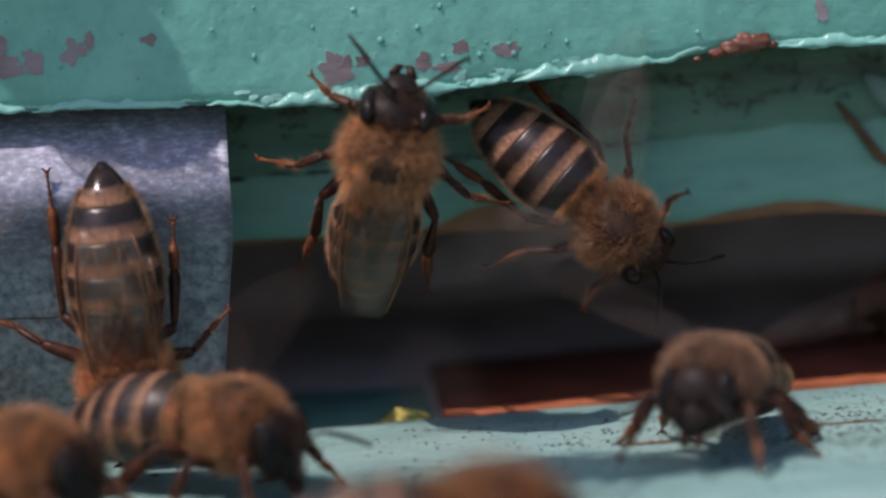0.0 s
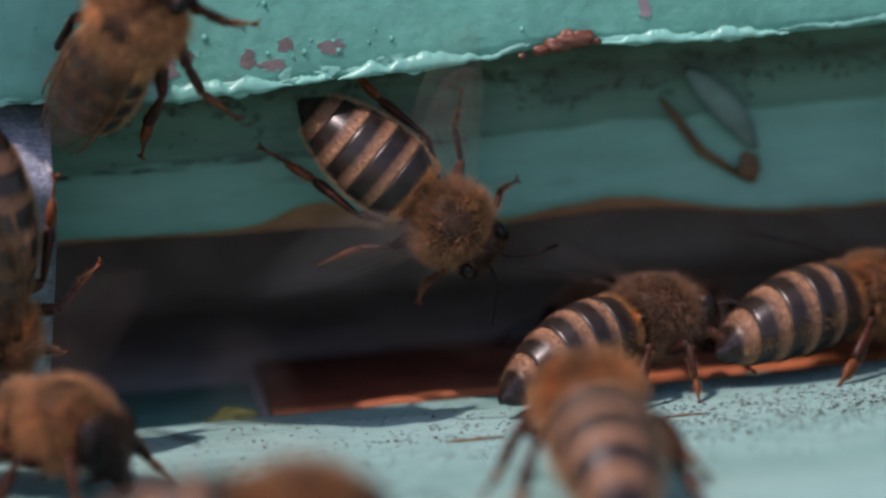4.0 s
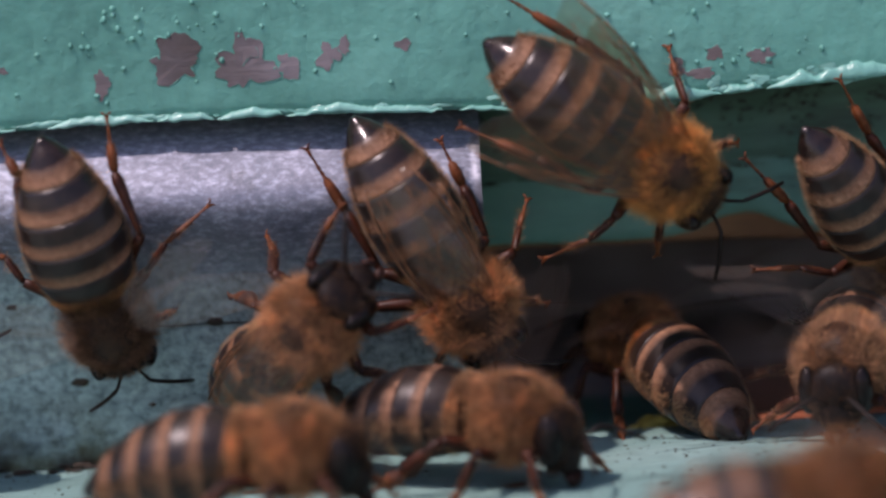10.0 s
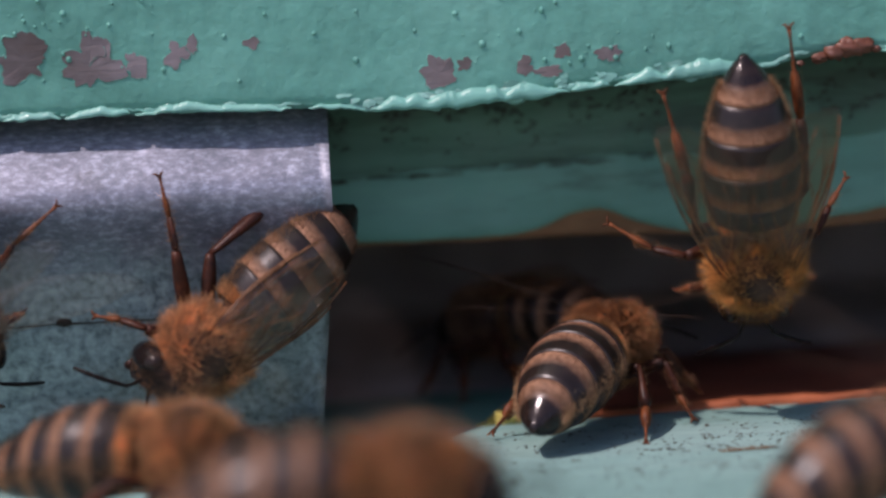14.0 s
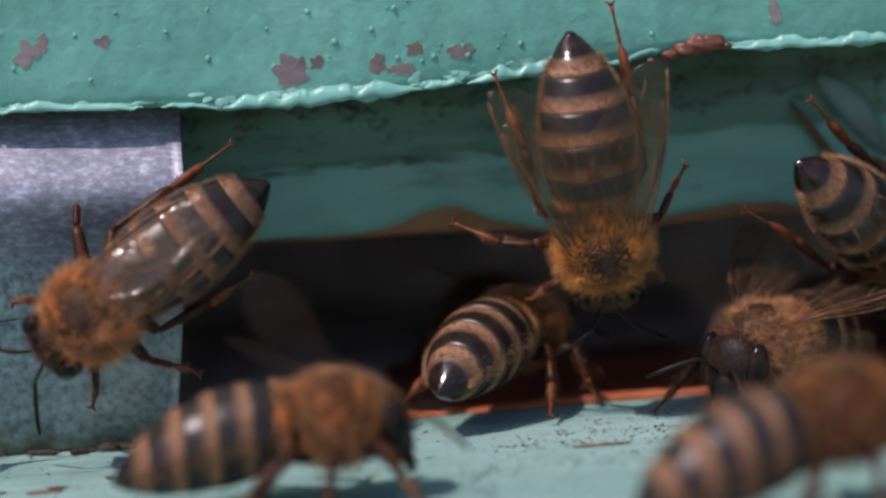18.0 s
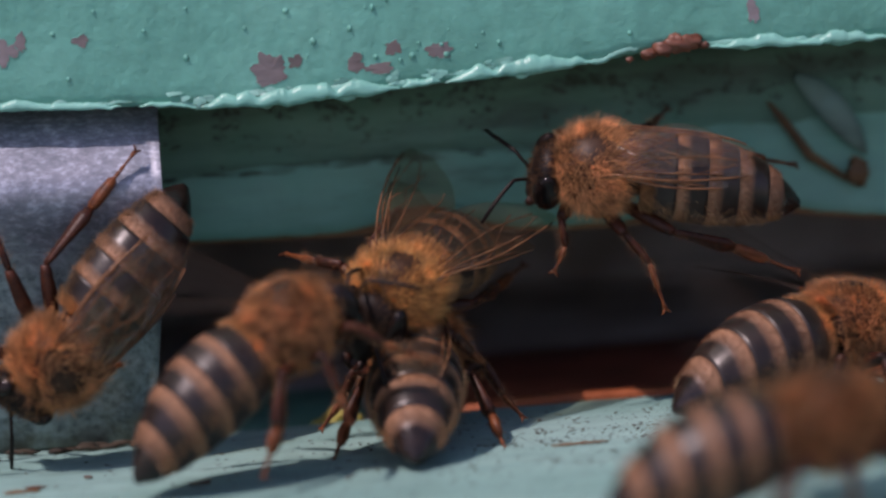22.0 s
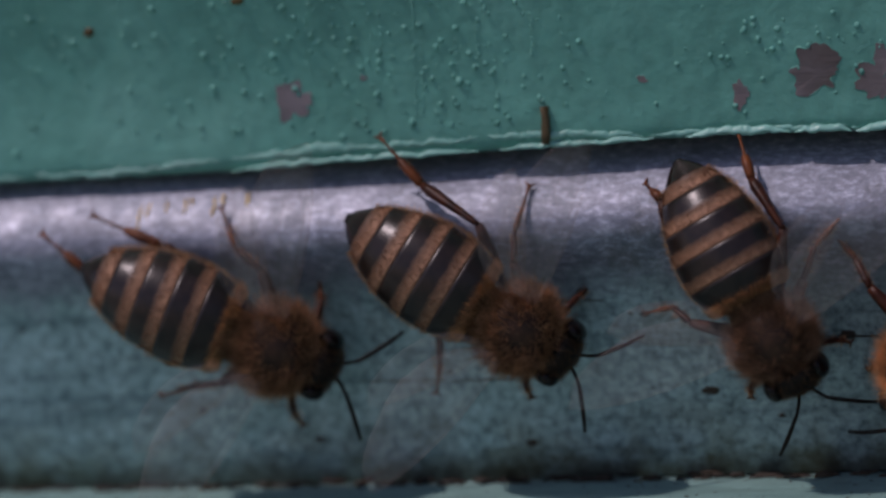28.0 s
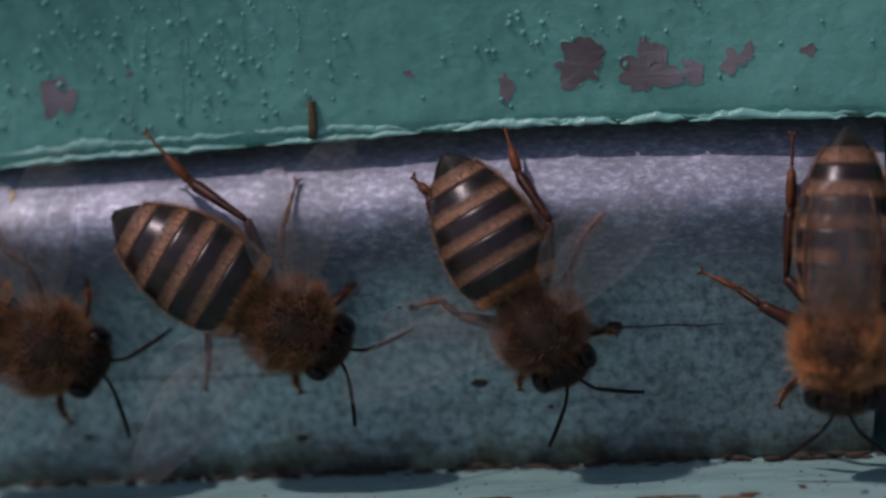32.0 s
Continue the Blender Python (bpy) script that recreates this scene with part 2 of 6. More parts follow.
def banded(name, seg, wide, gloss, fade=1.0):
    """A dorsal plate of the abdomen: a tan felted front band, then glossy dark chitin; seg is its length in metres."""
    m, n, l, b = material(name, 0.3)
    c = n.new("ShaderNodeTexCoord")
    sp = n.new("ShaderNodeSeparateXYZ")
    l.new(c.outputs["Object"], sp.inputs[0])
    ad = n.new("ShaderNodeMath")
    ad.operation = "MULTIPLY_ADD"
    l.new(sp.outputs["X"], ad.inputs[0])
    ad.inputs[1].default_value = -1.0 / seg
    b.inputs["Specular IOR Level"].default_value = 0.34
    nz = n.new("ShaderNodeMath")
    nz.operation = "MULTIPLY_ADD"
    l.new(noise_of(n, l, 2500, 4), nz.inputs[0])
    nz.inputs[1].default_value, nz.inputs[2].default_value = 0.20, -0.10
    l.new(nz.outputs[0], ad.inputs[2])
    tan = ramp_of(n, l, noise_of(n, l, 5000, 4), [(0.3, (0.165 * fade, 0.078 * fade, 0.041 * fade)), (0.7, (0.375 * fade, 0.194 * fade, 0.108 * fade))])
    dark = ramp_of(n, l, noise_of(n, l, 1500, 4), [(0.3, (0.0075, 0.0052, 0.0046)), (0.7, (0.024, 0.0145, 0.0110))])
    fac = ramp_of(n, l, ad.outputs[0], [(wide - 0.20, (0, 0, 0)), (wide - 0.02, (0.55,) * 3), (wide + 0.14, (1, 1, 1))])
    l.new(mixed(n, l, fac, tan, dark), b.inputs["Base Color"])
    l.new(ramp_of(n, l, ad.outputs[0], [(wide - 0.05, (0.65,) * 3), (wide + 0.12, (gloss,) * 3)]), b.inputs["Roughness"])
    bump_of(n, l, b, (noise_of(n, l, 7000, 3), 0.000007))
    return m


def fur(name, dark, light):
    m, n, l, b = material(name, 0.65)
    g = n.new("ShaderNodeNewGeometry")
    each = n.new("ShaderNodeObjectInfo")
    shade = ramp_of(n, l, each.outputs["Random"], [(0.0, (0.80, 0.74, 0.70)), (0.5, (0.95, 0.93, 0.92)), (1.0, (1.12, 1.12, 1.10))])
    hue = mixed(n, l, 1.0, ramp_of(n, l, g.outputs["Random Per Island"], [(0.0, dark), (1.0, light)]), shade, "MULTIPLY")
    hue = mixed(n, l, 1.0, hue, ramp_of(n, l, noise_of(n, l, 1000, 4, 0.65), [(0.34, (0.46, 0.42, 0.38)), (0.5, (0.98, 0.96, 0.94)), (0.66, (1.4, 1.4, 1.38))]), "MULTIPLY")
    l.new(hue, b.inputs["Base Color"])
    tl = n.new("ShaderNodeBsdfTranslucent")
    l.new(hue, tl.inputs[0])
    mx = n.new("ShaderNodeMixShader")
    mx.inputs[0].default_value = 0.55
    l.new(b.outputs[0], mx.inputs[1])
    l.new(tl.outputs[0], mx.inputs[2])
    l.new(mx.outputs[0], n["Material Output"].inputs["Surface"])
    return m


FUR_THORAX = fur("thorax_fur", (0.36, 0.188, 0.088), (0.96, 0.600, 0.312))
FUR_BAND = fur("band_fur", (0.165, 0.078, 0.041), (0.40, 0.212, 0.120))
FUR_BROWN = fur("brown_fur", (0.22, 0.115, 0.060), (0.76, 0.470, 0.260))
FUR_DUSKY = fur("dusky_fur", (0.20, 0.115, 0.070), (0.66, 0.425, 0.275))
FUR_GOLD = fur("golden_fur", (0.42, 0.200, 0.068), (0.98, 0.640, 0.250))
FUR_COLLAR = fur("collar_fur", (0.44, 0.265, 0.125), (0.92, 0.640, 0.360))
FUR_FACE = fur("face_fur", (0.06, 0.030, 0.015), (0.30, 0.165, 0.080))
FUR_PALE = fur("pale_fur", (0.40, 0.250, 0.130), (0.70, 0.500, 0.310))


def membrane(name, amount, tint, gloss=0.035, clear=(0.97, 0.935, 0.885)):
    m, n, l, b = material(name, 0.18)
    b.inputs["Specular IOR Level"].default_value = 0.2
    l.new(ramp_of(n, l, noise_of(n, l, 700, 4), [(0.3, tint), (0.7, tuple(min(1, v * 1.6) for v in tint))]), b.inputs["Base Color"])
    bump_of(n, l, b, (noise_of(n, l, 1400, 3), 0.00008))
    tr = n.new("ShaderNodeBsdfTransparent")
    tr.inputs[0].default_value = (*clear, 1)
    mx = n.new("ShaderNodeMixShader")
    mx.inputs[0].default_value = amount
    l.new(tr.outputs[0], mx.inputs[1])
    l.new(b.outputs[0], mx.inputs[2])
    if gloss:
        gl = n.new("ShaderNodeBsdfGlossy")
        gl.inputs["Roughness"].default_value = 0.14
        l.new(b.inputs["Normal"].links[0].from_socket, gl.inputs["Normal"])
        m2 = n.new("ShaderNodeMixShader")
        m2.inputs[0].default_value = gloss
        l.new(mx.outputs[0], m2.inputs[1])
        l.new(gl.outputs[0], m2.inputs[2])
        mx = m2
    l.new(mx.outputs[0], n["Material Output"].inputs["Surface"])
    return m


WING = membrane("wing_membrane", 0.032, (0.24, 0.185, 0.145), 0.022, (0.95, 0.915, 0.87))
WING_CLEAR = membrane("clear_wing", 0.035, (0.20, 0.15, 0.11), 0.016, (0.90, 0.86, 0.80))
WING_FAN = membrane("beating_wing", 0.003, (0.66, 0.52, 0.47), 0.0, (0.995, 0.99, 0.985))
VEIN = chitin("wing_vein", (0.075, 0.034, 0.018), (0.230, 0.112, 0.056), 0.2)
WING_SMEAR = membrane("fanning_wing", 0.05, (0.62, 0.50, 0.46), 0.0, (0.99, 0.985, 0.98))
WING_FAINT = membrane("faint_wing", 0.014, (0.60, 0.50, 0.44), 0.0, (0.985, 0.98, 0.97))
VEIN_FAN = membrane("beating_vein", 0.02, (0.20, 0.120, 0.080), 0.0, (0.985, 0.98, 0.97))


# ---- mesh helpers, in millimetres ----
def part(name, bm, mat, parent=None, label="", at=(0, 0, 0), smooth=True):
    me = bpy.data.meshes.new(name)
    bmesh.ops.recalc_face_normals(bm, faces=bm.faces)
    bm.transform(Matrix.Scale(MM, 4))
    bm.to_mesh(me)
    bm.free()
    me.materials.append(mat)
    if smooth:
        me.polygons.foreach_set("use_smooth", [True] * len(me.polygons))
    ob = new(name, me)
    ob.parent = parent
    ob.location = Vector(at) * MM
    if label:
        ob["label"] = label
    return ob


def raw(name, verts, faces, mat, parent=None, label="", smooth=True):
    me = bpy.data.meshes.new(name)
    me.from_pydata([tuple(c * MM for c in v) for v in verts], [], faces)
    me.materials.append(mat)
    if smooth:
        me.polygons.foreach_set("use_smooth", [True] * len(me.polygons))
    ob = new(name, me)
    ob.parent = parent
    if label:
        ob["label"] = label
    return ob


def tube(path, radii, seg=8, flat=1.0, bm=None):
    """A capped tube through the points; flat squeezes it across its second axis."""
    bm = bm or bmesh.new()
    pts = [Vector(p) for p in path]
    rings = []
    for i, p in enumerate(pts):
        d = (pts[min(i + 1, len(pts) - 1)] - pts[max(i - 1, 0)]).normalized()
        a = d.cross(Vector((0, 0, 1)))
        a = a.normalized() if a.length > 0.05 else Vector((0, 1, 0))
        c = d.cross(a)
        rings.append([bm.verts.new(p + radii[i] * (a * math.cos(k * 2 * math.pi / seg) * flat + c * math.sin(k * 2 * math.pi / seg))) for k in range(seg)])
    for r, s in zip(rings, rings[1:]):
        for k in range(seg):
            bm.faces.new((r[k], r[(k + 1) % seg], s[(k + 1) % seg], s[k]))
    bm.faces.new(rings[0])
    bm.faces.new(rings[-1])
    return bm


def ball(centre, radii, seg=20, rings=12, bm=None):
    bm = bm or bmesh.new()
    bmesh.ops.create_uvsphere(bm, u_segments=seg, v_segments=rings, radius=1, matrix=Matrix.Translation(centre) @ Matrix.Diagonal((*radii, 1)))
    return bm


def dots(name, spots, mat, parent, seg=7, rings=4):
    """Many small flattened balls, (centre, radii) each, as one mesh."""
    unit, quads = [(0, 0, 1)], []
    for i in range(1, rings):
        a = math.pi * i / rings
        unit += [(math.sin(a) * math.cos(2 * math.pi * k / seg), math.sin(a) * math.sin(2 * math.pi * k / seg), math.cos(a)) for k in range(seg)]
    unit.append((0, 0, -1))
    last = len(unit) - 1
    for k in range(seg):
        j = (k + 1) % seg
        quads.append((0, 1 + k, 1 + j))
        quads += [(1 + i * seg + k, 1 + (i + 1) * seg + k, 1 + (i + 1) * seg + j, 1 + i * seg + j) for i in range(rings - 2)]
        quads.append((last, last - seg + j, last - seg + k))
    verts, faces = [], []
    for c, r in spots:
        o = len(verts)
        verts += [(c[0] + r[0] * u[0], c[1] + r[1] * u[1], c[2] + r[2] * u[2]) for u in unit]
        faces += [tuple(o + q for q in f) for f in quads]
    return tagged(raw(name, verts, faces, mat, parent), kind="stuff")


def box(x0, x1, y0, y1, z0, z1, bevel=0.4, seg=2):
    bm = bmesh.new()
    bmesh.ops.create_cube(bm, size=1, matrix=Matrix.Translation(((x0 + x1) / 2, (y0 + y1) / 2, (z0 + z1) / 2)) @ Matrix.Diagonal((x1 - x0, y1 - y0, z1 - z0, 1)))
    if bevel:
        bmesh.ops.bevel(bm, geom=bm.edges[:], offset=bevel, segments=seg, affect="EDGES", profile=0.5)
    return bm


def clump(centre, radii, rough=0.25, seed=0.0, seg=14, rings=9):
    """An uneven lump."""
    bm = ball((0, 0, 0), (1, 1, 1), seg, rings)
    for v in bm.verts:
        k = 1 + rough * noise.noise(v.co * 1.7 + Vector((seed, seed * 2, 0))) * 1.6 + rough * 0.5 * noise.noise(v.co * 5 + Vector((0, seed, 3)))
        v.co = Vector((v.co.x * radii[0] * k, v.co.y * radii[1] * k, v.co.z * radii[2] * k)) + Vector(centre)
    return bm


def hairs(spots, mat, name, parent, width=0.045):
    """Thin tapered hairs from (root, tip) pairs, one mesh."""
    verts, faces = [], []
    for a, t in spots:
        d = (t - a).normalized()
        s = d.orthogonal().normalized()
        s.rotate(Matrix.Rotation(random.uniform(0, 6.28), 3, d))
        k = len(verts)
        q = d.cross(s)
        verts += [a + s * width * 0.5, a - s * width * 0.25 + q * width * 0.43, a - s * width * 0.25 - q * width * 0.43, t]
        faces += [(k, k + 1, k + 3), (k + 1, k + 2, k + 3), (k + 2, k, k + 3)]
    return tagged(raw(name, verts, faces, mat, parent, smooth=False), kind="stuff")


def smooth_step(a, b, x):
    t = min(1, max(0, (x - a) / (b - a)))
    return t * t * (3 - 2 * t)


def line_at(points, x):
    """A gently curved line through (x, value) pairs."""
    for (x0, v0), (x1, v1) in zip(points, points[1:]):
        if x <= x1:
            return v0 + (v1 - v0) * smooth_step(x0, x1, x)
    return points[-1][1]


# ---- the hive front ----
X0, X1 = -150.0, 80.0
LIP = [(-150, 16.0), (-78, 16.1), (-58, 16.05), (-50, 16.25), (-41, 16.4), (-33, 16.55), (-22, 16.35), (-17, 16.1), (-9.4, 15.6), (-5, 15.75), (-2.4, 16.0), (2.4, 16.15), (9.3, 16.75), (16, 16.45), (26, 16.6), (80, 16.6)]


def lip_z(x):
    return line_at(LIP, x) + 0.10 * noise.noise(Vector((x * 0.9, 3.1, 0))) + 0.04 * noise.noise(Vector((x * 2.6, 1.1, 0))) + 0.02 * noise.noise(Vector((x * 7, 6.1, 0)))


def shade_lean(x, z):
    """Leans the old board out a little towards its left end, shaped in to dim the sun there."""
    d = min(34, max(0, z - 17))
    return -smooth_step(-8, -40, x) * (1 + 0.13 * smooth_step(-44, -62, x)) * (0.018 * d * d if d < 6.5 else 0.234 * d - 0.7605)


def upper_board():
    """The thick front board of the hive body, with a worn lower edge."""
    xs = [X0 + (X1 - X0) * i / 1500 for i in range(1501)]
    prof = [(14.0, 0.9), (9.0, 0.5), (3.0, 0.25), (1.0, 0.05), (0.35, 0.10), (0.08, 0.32), (0.0, 0.75)]
    zs = [1.4, 2.2, 3.2, 4.6, 6.2, 8.0, 10.5, 14, 20, 30, 60, 110]
    verts, faces = [], []
    for x in xs:
        z0 = lip_z(x)
        row = [(x, y, z0 + dz - 0.15) for y, dz in prof]
        for dz in zs:
            w = 0.10 * noise.noise(Vector((x * 0.22, dz * 0.35, 0))) + 0.035 * noise.noise(Vector((x * 1.1, dz * 1.3, 5)))
            zz = z0 * math.exp(-dz / 9) + 16.4 * (1 - math.exp(-dz / 9)) + dz
            row.append((x, w + shade_lean(x, zz), zz))
        row.append((x, 14.0, 126.4))
        verts += row
    m = len(prof) + len(zs) + 1
    for i in range(len(xs) - 1):
        for k in range(m - 1):
            a = i * m + k
            faces.append((a, a + m, a + m + 1, a + 1))
        faces.append((i * m + m - 1, (i + 1) * m + m - 1, (i + 1) * m, i * m))
    faces += [tuple(range(m)), tuple(range((len(xs) - 1) * m, len(xs) * m))]
    ob = raw("wall_front", verts, faces, PAINT_UPPER)
    return tagged(ob, "weathered green painted board of a beehive front", "wall", kind="structure")


def face_wave(x, z):
    dz = z - lip_z(x)
    return shade_lean(x, z) + 0.10 * noise.noise(Vector((x * 0.22, dz * 0.35, 0))) + 0.035 * noise.noise(Vector((x * 1.1, dz * 1.3, 5)))


WALL = upper_board()


def paint_bead():
    """The thick bead of paint that has run to the lower edge, in broken lengths."""
    for a, b, r in ((-72, -57.5, 0.24), (-57, -44.5, 0.34), (-44, -36.5, 0.32), (-36.2, -27, 0.26), (-26.8, -15.2, 0.28), (-14.8, -11, 0.2), (-10.8, -4.2, 0.66), (-4.0, -2.6, 0.30), (-1.8, 5, 0.46), (5.2, 8, 0.24), (10.6, 19, 0.36), (19.2, 40, 0.34)):
        n_ = int((b - a) * 14)
        path, rad = [], []
        r *= 0.72
        for i in range(n_ + 1):
            x = a + (b - a) * i / n_
            z = lip_z(x) + 0.06 + r * 0.5 + 0.40 * smooth_step(-64, -57, x) * smooth_step(-36, -41, x) + 0.20 * noise.noise(Vector((x * 0.6, 8, 0))) + 0.10 * noise.noise(Vector((x * 2.3, 4, 0))) + 0.07 * noise.noise(Vector((x * 6.3, 4, 3)))
            path.append((x, 0.10 - 0.09 * smooth_step(-66, -58, x) * smooth_step(-24, -38, x) + 0.03 * noise.noise(Vector((x * 1.8, 0, 2))), z))
            rad.append(max(0.03, (r * (0.75 + 0.75 * noise.noise(Vector((x * 0.45, 2, 9))) + 0.24 * noise.noise(Vector((x * 1.6, 7, 9))) + 0.14 * noise.noise(Vector((x * 7.5, 7, 1))))) * min(1, 4 * min(i, n_ - i) / n_ + 0.25)))
        part("paint_bead", tube(path, rad, 8, 0.5), PAINT_BEAD, WALL)


paint_bead()


def lip_flakes():
    """Curled scales of paint along the worn edge."""
    for i in range(44):
        x = random.uniform(-14, 3)
        w = random.uniform(0.12, 0.42)
        bm = clump((0, 0, 0), (w, 0.03, w * random.uniform(0.3, 0.7)), 0.45, i * 1.7, 10, 6)
        z = lip_z(x) + random.uniform(0.05, 0.75)
        bm.transform(Matrix.Translation((x, -0.02 + 0.05 * random.random(), z)) @ Matrix.Rotation(random.uniform(-0.5, 0.3), 4, "X") @ Matrix.Rotation(random.uniform(-0.5, 0.5), 4, "Y"))
        part("paint_flake", bm, PAINT_BEAD, WALL, smooth=False)


lip_flakes()


def paint_ribbon(a, b, tall, out):
    """A thick curled skin of old paint hanging along the edge, its highlight put in as pale colour."""
    n_ = int((b - a) * 16)
    verts, faces = [], []
    for i in range(n_ + 1):
        x = a + (b - a) * i / n_
        k = min(1, 5 * min(i, n_ - i) / n_)
        h = tall * k * (0.75 + 0.5 * noise.noise(Vector((x * 0.55, 3, 3))) + 0.34 * noise.noise(Vector((x * 1.5, 3, 5)))) + 0.06
        z0 = lip_z(x) - 0.05 + 0.09 * noise.noise(Vector((x * 1.7, 1, 8))) + 0.035 * noise.noise(Vector((x * 6, 1, 8)))
        o = out * k * (0.8 + 0.5 * noise.noise(Vector((x * 0.8, 6, 2))) + 0.16 * noise.noise(Vector((x * 2.3, 6, 2))))
        verts += [(x, 0.16, z0 + h), (x, 0.02 - 0.35 * o, z0 + h * 0.94), (x, -0.05 - 0.8 * o, z0 + h * 0.66), (x, -0.08 - o, z0 + h * 0.34), (x, -0.06 - 0.9 * o, z0 + h * 0.10), (x, -0.02 - 0.4 * o, z0), (x, 0.2, z0 + 0.04)]
    for i in range(n_):
        for j in range(6):
            p = i * 7 + j
            faces.append((p, p + 7, p + 8, p + 1))
    part_ = raw("paint_ribbon", verts, faces, PAINT_EDGE_LIT, WALL, "peeling paint along the worn edge, coloured pale for its highlight")
    return part_


for a_, b_, tall_, out_ in ((-34.5, -29.6, 0.42, 0.14), (-29.4, -26.8, 0.36, 0.12), (-26.6, -23.6, 0.45, 0.16), (-23.4, -16.2, 0.40, 0.14), (-15.4, -12.8, 0.22, 0.08), (-12.6, -3.4, 0.95, 0.26), (-3.3, -1.5, 0.40, 0.18), (-1.3, 5.6, 0.80, 0.24), (10.8, 20, 0.55, 0.18), (-57, -44.5, 0.30, 0.10), (-43.5, -36, 0.30, 0.10)):
    paint_ribbon(a_, b_, tall_, out_)


def chip(x, z, w, h, seed):
    """A flaked patch: bare grey primer, with a curled rim of paint."""
    n_ = 72
    bm = bmesh.new()
    rim = []
    for k in range(n_):
        a = 2 * math.pi * k / n_
        r = 1 + 0.62 * noise.noise(Vector((math.cos(a) * 1.3, math.sin(a) * 1.3, seed))) + 0.34 * noise.noise(Vector((math.cos(a) * 2.4, math.sin(a) * 2.4, seed))) + 0.16 * noise.noise(Vector((math.cos(a) * 6, math.sin(a) * 6, seed)))
        rim.append((x + w / 2 * r * math.cos(a), z + h / 2 * r * math.sin(a)))
    c = bm.verts.new((x, face_wave(x, z) - 0.035, z))
    f = [bm.verts.new((p, face_wave(p, q) - 0.03, q)) for p, q in rim]
    bk = [bm.verts.new((p, face_wave(p, q) + 0.1, q)) for p, q in rim]
    for k in range(n_):
        j = (k + 1) % n_
        bm.faces.new((c, f[k], f[j]))
        bm.faces.new((f[k], bk[k], bk[j], f[j]))
    patch = part("paint_chip", bm, WOOD_CHIP, WALL, "bare grey patch where green paint has flaked", smooth=False)
    path = [(p, face_wave(p, q) - 0.01, q) for p, q in rim]
    part("chip_rim", tube(path + path[:1], [0.010 + 0.05 * max(0, noise.noise(Vector((k * 0.22, seed, 0)))) for k in range(n_ + 1)], 6), PAINT_UPPER, patch)


for i_, (x_, z_, w_, h_) in enumerate(((-28.07, 19.16, 2.2, 2.0), (-25.2, 18.6, 2.5, 1.9), (-25.1, 19.6, 1.2, 1.5), (-23.17, 18.7, 0.98, 1.2), (-21.26, 18.94, 1.0, 1.16), (-20.5, 19.32, 0.5, 0.75),
                                       (-17.81, 19.2, 0.78, 0.5), (-9.31, 17.2, 1.6, 1.3), (-8.11, 17.5, 0.7, 0.6), (-5.35, 17.16, 0.8, 0.9), (-3.62, 17.8, 0.75, 0.6), (-1.43, 17.5, 1.1, 0.8),
                                       (-4.23, 16.9, 1.3, 0.5), (-53.54, 19.16, 1.75, 1.75), (-31.81, 18.37, 0.66, 1.25), (-49.87, 20.15, 0.36, 0.3), (-36.36, 19.31, 0.5, 0.34), (13.2, 18.2, 0.5, 1.0))):
    chip(x_, z_, w_, h_, i_ * 3.7 + 0.5)


def blisters():
    """Small bubbles and specks of paint all over the board, thicker in clusters."""
    spots = []
    for cx, cz, sx, sz, k in ((-60, 21.5, 5, 3.2, 46), (-54, 21, 6, 2.6, 44), (-31, 20.4, 1.6, 1.0, 34), (-24.5, 20.6, 2.6, 1.0, 34), (-17, 20.2, 3.5, 1.6, 24), (-46, 20, 5, 2.5, 24), (-6, 18.6, 4, 1.4, 22), (8, 20.5, 7, 1.5, 16), (-70, 21, 9, 2.6, 24), (-1, 17.4, 2.4, 0.5, 18), (-38, 20.5, 5, 2.6, 16)):
        spots += [(random.gauss(cx, sx), cz + random.gauss(0, sz), random.choice((0.03, 0.04, 0.06, 0.08, 0.11, 0.15))) for _ in range(k)]
    spots += [(random.uniform(-82, -40), random.uniform(17.2, 27), random.choice((0.05, 0.07, 0.09, 0.12, 0.16, 0.20))) for _ in range(150)]
    spots += [(random.gauss(-48, 5.5), random.uniform(17.6, 25), random.choice((0.04, 0.055, 0.07, 0.10, 0.14))) for _ in range(300)]
    for col, low, many in ((-47.5, 17.6, 34), (-47.1, 18.2, 24), (-52.6, 20.6, 14), (-45.3, 19.6, 12), (-44.2, 20.4, 12), (-41.5, 21.0, 10), (-48.9, 21.2, 12)):
        spots += [(col + 0.015 * i + random.gauss(0, 0.05), low + 0.19 * i, random.uniform(0.05, 0.09)) for i in range(many) if random.random() < 0.88]
    dots("paint_blisters", [((x, face_wave(x, z), z), (r * random.uniform(0.8, 1.2), r * 0.75, r * random.uniform(0.8, 1.25))) for x, z, r in spots if z > lip_z(x) + 0.9], PAINT_UPPER, WALL)


blisters()


